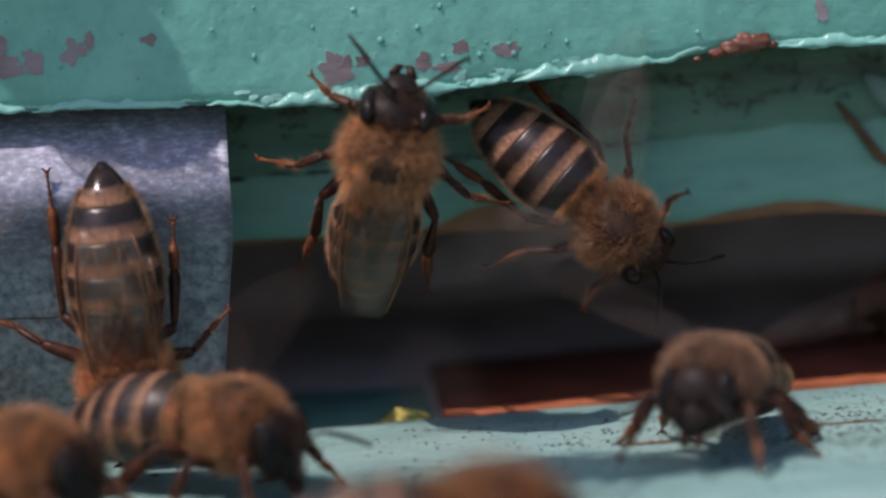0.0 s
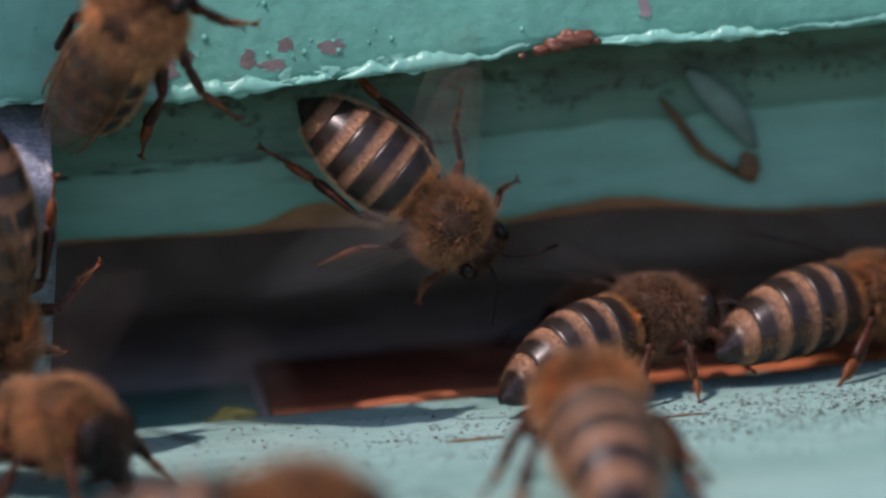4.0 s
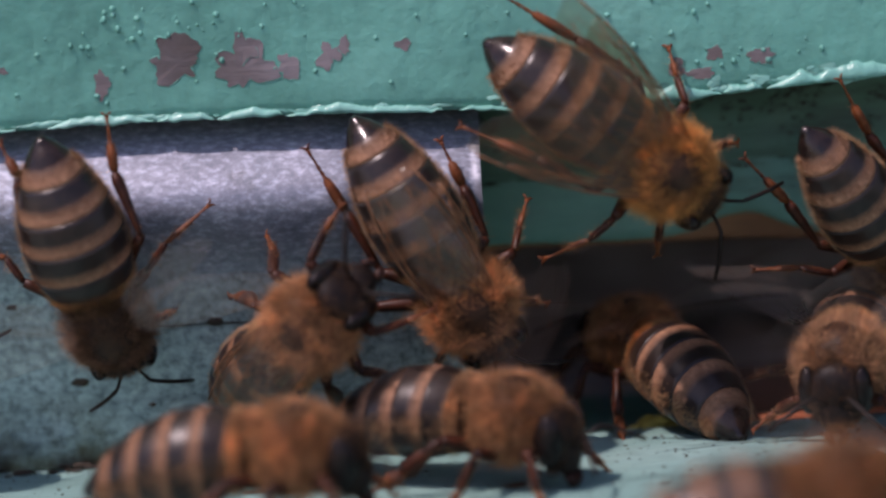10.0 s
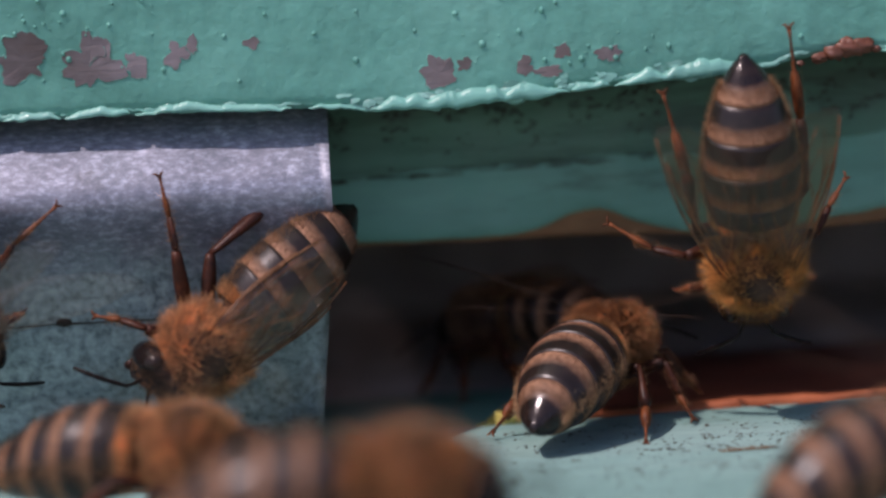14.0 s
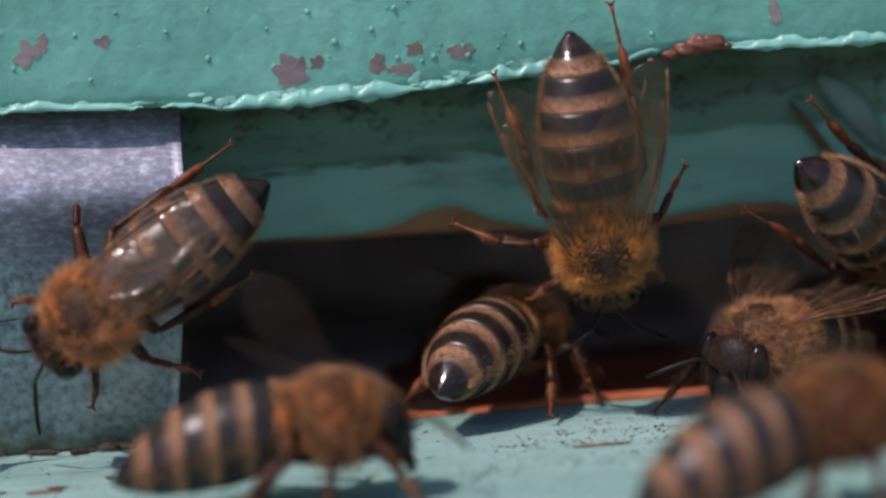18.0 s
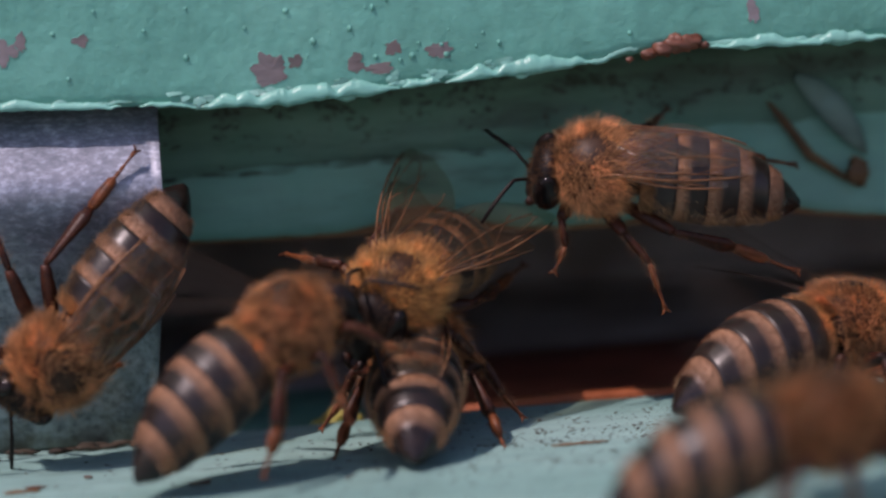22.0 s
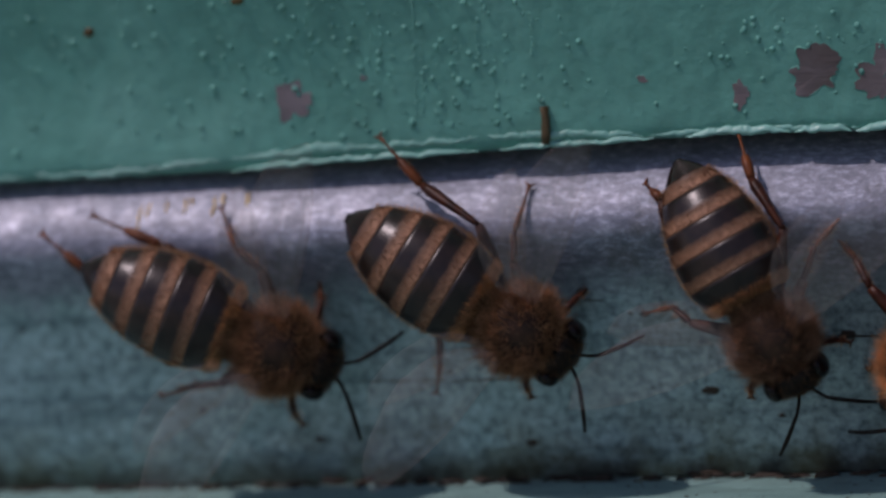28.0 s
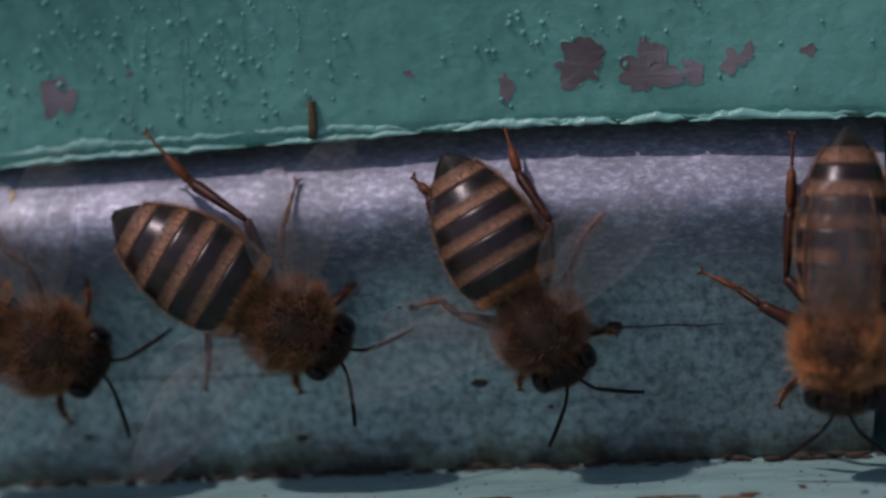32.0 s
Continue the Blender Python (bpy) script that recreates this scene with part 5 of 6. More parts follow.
    # honey bee with folded wings climbing the green board
    go('UA', (
        (0, -7.55, -3.90, 12.79, 153.1, -56.1, -69.4), (0.5, -8.32, -5.01, 16.91, 177.5, -60.5, -88.2), (1, -8.62, -4.52, 18.54, 169.2, -59.6, -81.5),
        (1.5, -9.58, -5.00, 19.02, 151.8, -58.5, -69.0), (2, -6.51, -4.68, 18.70, 100.1, -41.4, -24.6), (2.5, -7.93, -5.25, 17.62, 128.1, -42.4, -59.6),
        (3, -8.01, -5.06, 16.56, 88.9, -22.0, -35.3), (3.5, -8.30, -5.31, 16.08, 102.4, -27.5, -51.3), (4.2, -11.80, -5.22, 21.85, 127.5, -43.3, -58.4),
        (5, -16.54, -5.27, 31.45, 172.3, -58.4, -84.5), (5.5, -19.01, -5.37, 33.48, 176.5, -62.0, -87.3), (6, -18.20, -5.37, 33.01, 175.2, -62.2, -86.3),
        (6.5, -16.96, -5.36, 32.94, 174.1, -62.4, -85.5), (7, -16.24, -5.36, 32.94, 173.0, -62.4, -84.6), (7.5, -16.34, -5.36, 32.99, 171.7, -62.5, -83.6),
        (8, -16.29, -5.36, 33.50, 170.7, -62.4, -82.8), (8.5, -18.96, -5.37, 40.10, 175.6, -62.2, -86.6), (9.5, -21.89, -5.50, 57.24, 173.9, -57.3, -85.7),
        (11, -17.47, -5.54, 79.72, 175.6, -55.7, -87.0), (32, -17.47, -5.54, 79.72, 175.6, -55.7, -87.0),
    ))
    # golden honey bee with folded wings walking on the green board
    go('UB', (
        (0, -27.93, -3.04, 30.38, -171.0, 61.1, 96.8), (2, -22.64, -3.03, 29.93, -173.2, 61.1, 95.2), (3.4, -19.90, -3.02, 29.64, -175.8, 61.0, 93.2),
        (4.5, -20.04, -3.04, 25.57, -174.7, 61.4, 94.0), (5.5, -19.35, -3.15, 20.52, -169.3, 63.7, 98.5), (6, -18.95, -3.27, 17.37, -164.5, 53.2, 101.1),
        (6.5, -17.37, -3.09, 18.30, -170.9, 62.4, 97.0), (7, -16.78, -3.29, 18.99, -173.5, 52.7, 94.6), (7.5, -16.77, -3.10, 16.79, -168.4, 62.6, 99.0),
        (8, -15.46, -3.25, 17.46, 156.6, 65.1, 71.0), (8.5, -13.73, -3.30, 16.03, 111.7, 51.4, 37.2), (9, -10.19, -4.13, 15.30, 82.5, 47.1, 3.0),
        (9.5, -9.50, -4.29, 15.66, 77.1, 36.7, -2.7), (10, -6.90, -3.51, 13.50, 91.9, 39.6, 13.5), (10.5, -5.77, -3.30, 16.73, 81.9, 19.1, 18.0),
        (11, -4.78, -3.31, 14.76, 100.3, 26.4, 11.5), (11.5, -7.21, -3.05, 14.35, 93.4, 33.6, 28.2), (12, -2.78, -3.58, 12.51, 89.8, 43.0, 11.6),
        (12.5, 4.15, -2.95, 13.73, 83.0, 19.2, 21.9), (13, 5.46, -2.73, 11.79, 90.6, 39.8, 18.4), (13.5, 6.44, -2.09, 10.35, 107.6, 48.4, 34.8),
        (14, 4.41, -2.19, 8.29, 177.0, 67.4, 87.4), (14.5, 4.20, -1.32, 7.77, 177.7, 65.7, 88.2), (16.5, 4.02, -2.90, 9.09, 4.9, 82.8, -85.0),
        (17, 3.46, -2.46, 9.12, -166.1, 69.1, 102.2), (17.5, 3.28, -2.90, 9.51, -8.8, 82.7, -99.0), (18, 4.13, -2.29, 9.04, 150.5, 80.6, 62.0),
        (18.5, 3.00, -1.96, 9.48, -119.6, 63.7, 141.7), (19, 1.68, -2.25, 8.07, -130.1, 59.1, 118.8), (19.5, -1.01, -1.89, 10.00, -92.9, 39.0, 157.4),
        (20, -2.42, -1.60, 8.23, -104.9, 27.8, -168.6), (20.25, -3.00, -2.29, 8.71, -49.9, 26.5, -139.7), (20.5, -3.58, -2.97, 9.19, -3.8, 5.7, -123.8),
        (21, -4.63, -1.62, 9.16, -47.1, -7.4, -149.7), (21.5, -6.67, -1.24, 9.65, -48.3, -4.0, -163.0), (22, -3.98, -2.19, 7.10, -27.8, 14.5, -123.7),
        (22.25, -4.09, -1.31, 8.49, -57.3, 36.6, -166.4), (22.5, -4.21, -0.43, 9.88, -98.3, 31.0, 140.5), (23, -3.48, -2.92, 11.35, -131.0, 49.0, 126.1),
        (23.5, -4.98, -2.23, 10.19, -108.4, 59.3, 151.0), (24, -4.36, -2.54, 7.92, -146.5, 60.0, 117.3), (24.5, -5.70, -3.10, 9.90, -72.0, 52.0, -168.0),
        (25, -6.53, -2.11, 10.11, -109.7, 56.1, 147.8), (25.5, -6.32, -2.06, 11.23, -107.9, 53.5, 148.2), (32, -6.32, -2.06, 11.23, -107.9, 53.5, 148.2),
    ))
    # banded honey bee hanging from the lip over the entrance
    go('UC', (
        (0, 2.49, 0.37, 9.49, 74.7, 44.9, -13.1), (6, 2.88, 0.07, 9.50, 88.3, 41.4, 7.3), (6.5, 1.50, 0.26, 9.40, 105.7, 43.1, 36.7),
        (7, 0.89, -0.20, 10.02, 155.8, 36.0, 78.2), (7.5, -0.20, 0.32, 9.08, 117.9, 49.2, 45.2), (8, 0.29, -0.09, 7.78, 72.9, 41.0, -16.1),
        (8.5, 0.70, -0.57, 9.76, 85.0, 25.1, 19.7), (9, 2.62, -0.64, 9.37, 85.9, 29.7, 6.8), (9.5, 3.56, 0.76, 9.46, 92.8, 23.3, 42.3),
        (10, 4.09, 1.64, 7.74, 125.8, 45.3, 55.4), (10.5, 2.80, 2.05, 8.57, 124.8, 36.1, 62.6), (11, 7.45, 3.14, 5.59, 117.5, 31.8, 61.2),
        (11.5, 8.58, 4.71, 5.62, 104.0, 19.1, 72.5), (12, 10.65, 4.18, 5.33, 152.4, 38.7, 77.5), (12.6, 17.99, 4.17, 4.76, 151.7, 38.7, 77.1),
        (14, 38.46, 4.15, 3.17, 150.4, 39.0, 76.3), (32, 38.46, 4.15, 3.17, 150.4, 39.0, 76.3),
    ))
    # golden honey bee fanning on the landing board
    go('FA', (
        (0, -15.60, -10.49, 3.22, 5.7, 4.9, -34.1), (6, -15.51, -9.97, 3.22, 5.6, 4.8, -35.4), (7, -15.52, -9.41, 3.18, 5.6, 5.9, -34.8),
        (8, -15.35, -9.34, 3.16, 5.8, 6.3, -31.3), (8.5, -14.88, -9.41, 3.18, 5.8, 5.9, -32.7), (9, -14.27, -9.53, 3.18, 5.8, 6.0, -31.9),
        (9.5, -14.74, -9.11, 3.15, 6.1, 6.7, -26.5), (10, -14.47, -8.19, 3.16, 6.2, 6.2, -25.6), (10.5, -17.22, -6.76, 3.14, 6.4, 6.9, -21.6),
        (11, -15.09, -8.30, 3.16, 6.4, 6.3, -21.8), (11.5, -10.11, -11.47, 3.34, 6.8, 1.7, 8.1), (12, -3.12, -12.24, 3.68, 6.0, -7.1, 28.4),
        (12.5, -4.24, -7.97, 3.93, 5.9, -14.0, 31.2), (13, -4.13, -4.05, 3.89, 2.6, -12.9, 67.3), (13.5, -3.95, -4.27, 3.89, 4.4, -12.9, 50.0),
        (14, -2.55, 1.57, 3.78, 2.5, -4.5, 63.6), (14.5, -3.06, -3.30, 3.90, 4.5, -13.0, 49.2), (16.5, -2.36, 0.77, 3.06, 7.0, 11.7, 5.7),
        (17, -4.51, 0.14, 3.73, 3.8, 1.8, -48.7), (17.25, -3.58, 0.10, 3.44, 3.7, 4.6, -5.8), (17.5, -2.66, 0.06, 3.15, 5.5, 6.7, 37.2),
        (18, 0.45, 4.45, 3.74, 2.8, 1.8, 61.3), (18.5, -0.08, 5.66, 3.76, 3.9, -9.0, 55.6), (18.75, 0.37, 11.99, 3.30, 2.9, -1.9, 64.8),
        (19, 2.92, 36.09, -0.64, 2.5, 0.7, 69.0), (21, 7.26, 38.05, 9.00, 3.0, 3.7, 64.3), (32, 7.26, 38.05, 9.00, 3.0, 3.7, 64.3),
    ))
    # honey bee fanning on the front of the landing board
    go('FB', (
        (0, -24.04, -16.12, 3.49, 6.4, 0.6, -20.6), (1, -24.04, -16.12, 3.49, 6.4, 0.6, -20.6), (2, -28.0, -16.1, 3.49, 6.4, 0.5, -21.6),
        (6, -27.6, -15.6, 3.49, 6.4, 0.5, -21.6), (7, -23.96, -15.78, 3.49, 6.4, 0.6, -19.9), (8, -23.83, -16.05, 3.49, 6.5, 0.7, -18.1),
        (9, -23.83, -14.87, 3.47, 6.6, 0.9, -14.5), (10, -23.53, -14.34, 3.50, 6.7, 0.3, -10.2), (10.5, -23.56, -14.09, 3.50, 6.7, 0.3, -10.1),
        (11, -23.81, -14.48, 3.52, 6.7, -0.1, -10.5), (12, -22.47, -16.31, 3.35, 6.6, 4.0, -15.8), (13, -21.95, -15.40, 3.36, 6.7, 3.7, -13.5),
        (14, -21.71, -14.50, 3.39, 6.5, 3.1, -19.0), (14.5, -21.48, -15.13, 3.44, 6.5, 1.9, -18.8), (16.5, -15.26, -9.45, 3.80, 6.8, -7.3, 9.8),
        (17, -13.83, -11.55, 3.79, 6.8, -7.1, 8.9), (17.5, -11.73, -12.91, 3.84, 6.7, -8.5, 13.0), (18, -9.58, -13.98, 3.56, 6.8, -1.3, 1.7),
        (18.5, -9.44, -14.86, 3.64, 6.8, -3.3, 3.2), (19, -9.17, -8.06, 3.45, 5.4, -6.9, -21.1), (19.5, -9.08, -14.35, 3.40, 6.9, 2.7, 0.7),
        (20, -8.51, -6.13, 3.44, 5.5, -7.1, -16.4), (20.5, -8.93, -11.46, 3.57, 6.8, -1.6, 3.2), (21, -7.72, -9.88, 3.49, 5.5, -4.0, -16.0),
        (21.5, -7.21, -14.96, 3.40, 6.8, 2.7, 5.7), (22, -10.06, -8.29, 6.29, 5.7, -26.5, 23.7), (22.5, -5.43, -8.77, 4.03, 6.3, -13.6, 24.4),
        (23, -6.32, 5.87, 4.63, 3.0, -11.0, 63.9), (23.5, -11.46, 32.20, 1.28, 1.4, -3.7, 78.5), (24.5, -3.73, 38.34, 10.16, 0.5, 2.8, 85.7),
        (32, -3.73, 38.34, 10.16, 0.5, 2.8, 85.7),
    ))
    # russet honey bee fanning near the edge of the landing board
    go('FC', (
        (0, -6.18, -34.55, 3.54, 6.8, -0.7, -2.5), (2, -6.83, -34.47, 3.54, 6.8, -0.7, -4.1), (3, -6.83, -34.48, 3.54, 6.8, -0.7, -5.3),
        (6, -7.23, -33.91, 3.54, 6.8, -0.7, -3.7), (8, -5.78, -32.93, 3.58, 6.8, -1.6, -0.2), (9, -5.12, -31.51, 3.60, 6.8, -2.1, 1.9),
        (10, -2.39, -31.24, 3.69, 6.9, -4.6, 3.1), (11, 1.46, -27.89, 3.92, 6.2, -10.5, 26.4), (12, 5.10, -20.70, 3.89, 6.4, -9.8, 22.5),
        (13, 7.27, -22.63, 3.82, 6.1, -7.9, 27.0), (14, 8.35, -23.21, 3.82, 6.2, -7.8, 26.3), (14.5, 8.21, -23.23, 3.81, 6.2, -7.7, 25.6),
        (16.5, 9.27, -21.88, 3.81, 6.3, -7.7, 23.0), (17, 9.74, -23.54, 3.78, 6.5, -6.9, 19.1), (18, 9.87, -23.64, 3.82, 6.6, -7.8, 15.9),
        (19, 9.02, -27.28, 3.69, 6.8, -4.4, 5.9), (19.5, 8.85, -27.33, 3.69, 6.8, -4.4, 5.3), (20, 9.65, -22.19, 3.38, 4.6, -11.5, -38.4),
        (20.5, 9.64, -26.18, 3.64, 6.8, -3.3, 7.8), (21, 9.86, -24.10, 3.81, 6.8, -7.5, 10.3), (21.5, 9.47, -24.63, 3.75, 6.8, -6.0, 9.8),
        (22, 9.81, -25.34, 3.78, 6.8, -6.8, 6.5), (22.5, 10.78, -26.05, 3.79, 6.8, -7.0, 6.6), (23, 10.94, -26.05, 3.78, 6.8, -6.8, 6.1),
        (23.5, 11.12, -25.44, 3.75, 6.8, -6.0, 9.8), (24, 11.11, -23.77, 3.76, 6.7, -6.3, 13.0), (32, 11.11, -23.77, 3.76, 6.7, -6.3, 13.0),
    ))
    # dusky honey bee walking out of the entrance
    go('DA', (
        (0, 5.70, -11.00, 3.46, -3.4, -4.8, -114.0), (0.25, 4.91, -2.79, 3.58, -4.8, -8.3, -133.4), (0.33, 5.17, 0.65, 3.48, -1.8, -6.1, 167.4),
        (0.4, 5.42, 4.08, 3.37, -2.2, -2.4, 108.7), (0.5, 6.20, 4.13, 3.40, -0.1, -3.2, 90.9), (1, 6.80, 7.41, 3.44, -0.9, -7.7, 98.8),
        (1.5, 6.72, 4.10, 3.72, 0.2, -12.3, 88.7), (2, 3.61, 9.43, 3.35, 2.4, -14.4, 65.1), (2.5, 1.86, 1.06, 3.62, 2.2, -9.4, 71.4),
        (3, 3.81, 1.97, 3.77, 5.5, -13.7, 38.1), (3.5, 8.35, -0.38, 3.65, 6.3, -10.3, 23.4), (5.5, 16.64, 13.64, 1.93, 4.5, 3.0, 49.8),
        (6.5, 12.41, 31.99, -0.79, 3.0, 5.3, 64.7), (7.3, 16.46, 36.09, 8.38, 2.1, 3.4, 72.3), (32, 16.46, 36.09, 8.38, 2.1, 3.4, 72.3),
    ))
    # honey bee fanning at the entrance
    go('EC', (
        (0, 24.81, 6.10, 3.23, 6.2, 4.7, 26.0), (2, 24.44, 4.60, 3.25, 6.4, 4.0, 22.2), (3, 24.38, 4.90, 3.31, 6.4, 2.7, 20.2),
        (3.5, 23.58, 2.33, 3.42, 6.4, -0.2, 20.9), (5.5, 25.39, 2.18, 3.36, 6.2, 1.3, 25.9), (6.5, 27.53, 2.18, 3.36, 6.1, 1.3, 28.1),
        (32, 27.53, 2.18, 3.36, 6.1, 1.3, 28.1),
    ))
    # honey bee with folded wings turning on the landing board
    go('ED', (
        (0, 1.67, -69.42, 3.58, 1.1, -6.3, -80.6), (0.97, 2.38, -61.17, 3.56, 0.3, -6.1, -24.9), (1.93, 3.08, -52.92, 3.54, -0.1, -5.3, 30.7),
        (2.9, 3.79, -44.67, 3.52, 0.4, -4.6, 86.2), (3.4, 8.12, -28.15, 3.58, 0.4, -6.0, 86.2), (5.5, -1.57, -14.88, 3.86, -0.6, -14.0, 94.8),
        (6, -0.74, -12.49, 3.86, -0.4, -14.0, 93.6), (6.2, -2.76, -13.80, 3.86, -2.4, -14.0, 110.1), (6.5, -3.09, -16.16, 3.74, -3.0, -10.7, 116.0),
        (7, -4.29, -15.70, 3.78, -3.9, -11.9, 124.9), (7.5, -6.56, -13.69, 3.74, -4.1, -10.6, 126.5), (8, -10.37, -4.26, 3.82, -5.3, -13.1, 140.3),
        (8.5, -10.87, -4.71, 3.76, -4.3, -11.3, 129.0), (9, -9.14, 3.84, 3.86, -0.7, -14.0, 95.8), (9.5, -9.86, 5.58, 3.85, -2.3, -13.9, 109.1),
        (10, -7.62, 5.16, 3.86, -3.5, -14.0, 120.6), (10.5, -10.26, 8.57, 3.80, -5.0, -12.4, 136.1), (11, -10.51, 16.15, 2.72, -1.0, -1.8, 98.7),
        (12, -7.56, 34.19, 10.47, -1.1, 1.7, 99.2), (32, -7.56, 34.19, 10.47, -1.1, 1.7, 99.2),
    ))
    # honey bee tumbling across the hive entrance
    go('DB', (
        (0, 20.05, 16.01, 1.39, -2.9, -0.8, 114.6), (1, 15.68, 16.06, 2.03, -2.9, 3.2, 114.8), (1.5, 15.59, 15.05, 3.38, -2.4, -3.0, 110.2),
        (1.75, 13.22, 12.35, 4.17, 0.2, -8.9, 170.3), (2, 10.86, 9.65, 4.97, -3.7, -14.0, -128.6), (2.25, 12.14, 11.87, 4.02, 0.5, -8.8, 169.0),
        (2.5, 13.43, 14.09, 3.07, -2.1, -2.7, 107.7), (3, 12.64, 15.24, 0.93, -1.8, 6.9, 105.1), (4.25, 13.21, 11.76, 2.11, 1.8, -1.5, 169.2),
        (5.5, 13.79, 8.28, 3.30, -4.2, -8.5, -126.4), (6, 9.48, 14.08, 1.89, -2.8, -9.7, -113.1), (6.12, 7.58, 11.14, 3.23, 2.4, -3.6, 175.2),
        (6.25, 5.67, 8.21, 4.57, -1.7, 3.2, 104.2), (6.4, -0.73, 5.08, 5.19, 17.3, -7.3, 83.3), (6.6, -5.93, -2.04, 7.66, 31.1, -65.2, 50.1),
        (6.80, -5.08, -2.44, 6.39, -47.4, -44.7, 151.9), (7, -4.24, -2.83, 5.12, -48.6, 1.0, -174.3), (7.5, -2.31, 12.60, 3.42, -6.6, 4.2, 162.6),
        (8.2, -1.53, 37.88, 9.71, -3.6, -0.8, 121.4), (32, -1.53, 37.88, 9.71, -3.6, -0.8, 121.4),
    ))
    # honey bee flying down past the green board
    go('UR', (
        (0, 42.99, -6.65, 24.36, -75.8, -4.2, 176.8), (5.2, 24.10, -12.76, 31.38, -78.0, 29.2, 179.3), (5.6, 13.55, -11.83, 23.89, -78.1, 38.4, -178.6),
        (6, 7.51, -9.83, 19.78, -77.7, 36.0, -178.4), (6.2, 5.57, -6.94, 16.04, -76.4, 53.7, -173.4), (6.4, 7.45, -4.61, 14.14, -70.4, 68.3, -164.4),
        (6.6, 10.18, -2.85, 12.58, 165.7, 65.7, 78.4), (7, 12.18, 5.65, 1.80, -167.8, 53.5, 98.0), (7.33, 11.41, 7.36, 2.54, -99.9, 28.0, 128.2),
        (7.67, 10.64, 9.08, 3.28, -54.2, -4.8, 120.0), (8, 9.87, 10.79, 4.02, 0.1, -20.0, 89.0), (9, 2.54, 11.00, 3.42, -1.8, -7.4, 105.2),
        (9.50, 1.95, 4.53, 3.59, -9.9, 3.4, 179.3), (10, 1.36, -1.95, 3.76, -1.5, 14.1, -105.5), (10.33, 4.44, 9.42, 2.57, -6.0, 9.6, -165.9),
        (10.67, 7.51, 20.78, 1.38, -4.4, 3.5, 134.9), (11, 10.59, 32.15, 0.19, 1.7, 1.8, 75.7), (11.8, 16.88, 36.16, 8.50, 1.8, 3.3, 74.8),
        (32, 16.88, 36.16, 8.50, 1.8, 3.3, 74.8),
    ))
    # russet honey bee with folded wings climbing the metal slide
    go('LD', (
        (0, -31.47, -4.86, 5.69, 76.1, -3.9, -2.1), (5, -27.32, -4.95, 5.52, 76.2, -3.9, -4.6), (6.5, -26.46, -4.88, 5.42, 76.0, -1.6, -2.8),
        (7, -26.00, -4.85, 5.11, 76.0, -1.8, -1.9), (7.5, -25.56, -4.81, 5.31, 76.0, -1.8, -0.9), (8, -25.41, -4.78, 5.28, 76.0, -1.9, -0.1),
        (8.5, -25.05, -2.55, 5.21, 72.1, 2.0, 45.7), (9, -22.90, -1.67, 5.70, 47.7, -6.4, 67.3), (9.5, -22.90, -3.80, 6.60, 68.1, -34.1, 21.0),
        (10, -22.95, -5.99, 6.99, 108.9, -34.3, -41.6), (11, -21.01, -6.52, 9.06, 99.9, -32.9, -38.2), (11.5, -17.97, -3.35, 18.70, 29.1, -65.5, 60.2),
        (11.8, -15.92, -3.67, 26.26, 25.8, -69.4, 63.4), (12, -12.60, -4.60, 31.00, 62.0, -38.0, 18.0), (12.4, -8.92, -5.99, 40.76, 17.8, -68.6, 71.7),
        (12.8, -6.17, -8.91, 55.53, 10.5, -67.3, 79.3), (13.4, -2.68, -19.53, 84.07, 7.7, -58.0, 82.4), (32, -2.68, -19.53, 84.07, 7.7, -58.0, 82.4),
    ))
    # dark honey bee clinging beside the entrance
    go('PE', (
        (0, 13.32, 38.12, 8.24, 2.2, 3.5, 71.3), (12.5, -2.99, 34.13, 10.13, -1.8, 1.2, 105.0), (14, -6.80, 13.59, 3.71, -4.9, 7.4, 134.3),
        (14.5, -7.53, 12.60, 3.91, -4.8, 7.4, 133.7), (15.50, -8.95, 9.22, 5.77, 25.8, -4.6, 102.4), (16.5, -10.36, 5.84, 7.62, 57.9, 1.9, 69.6),
        (16.75, -9.80, 4.75, 7.45, 33.9, 5.0, 7.5), (17, -9.24, 3.65, 7.27, 19.5, -14.5, -51.9), (17.25, -5.90, 4.69, 7.40, 33.9, 2.1, 6.3),
        (17.5, -2.56, 5.73, 7.54, 55.4, -1.8, 66.2), (18, 0.70, 22.11, 2.15, 2.2, 2.5, 71.8), (19, 10.58, 38.08, 8.49, 2.5, 3.7, 68.8),
        (32, 10.58, 38.08, 8.49, 2.5, 3.7, 68.8),
    ))
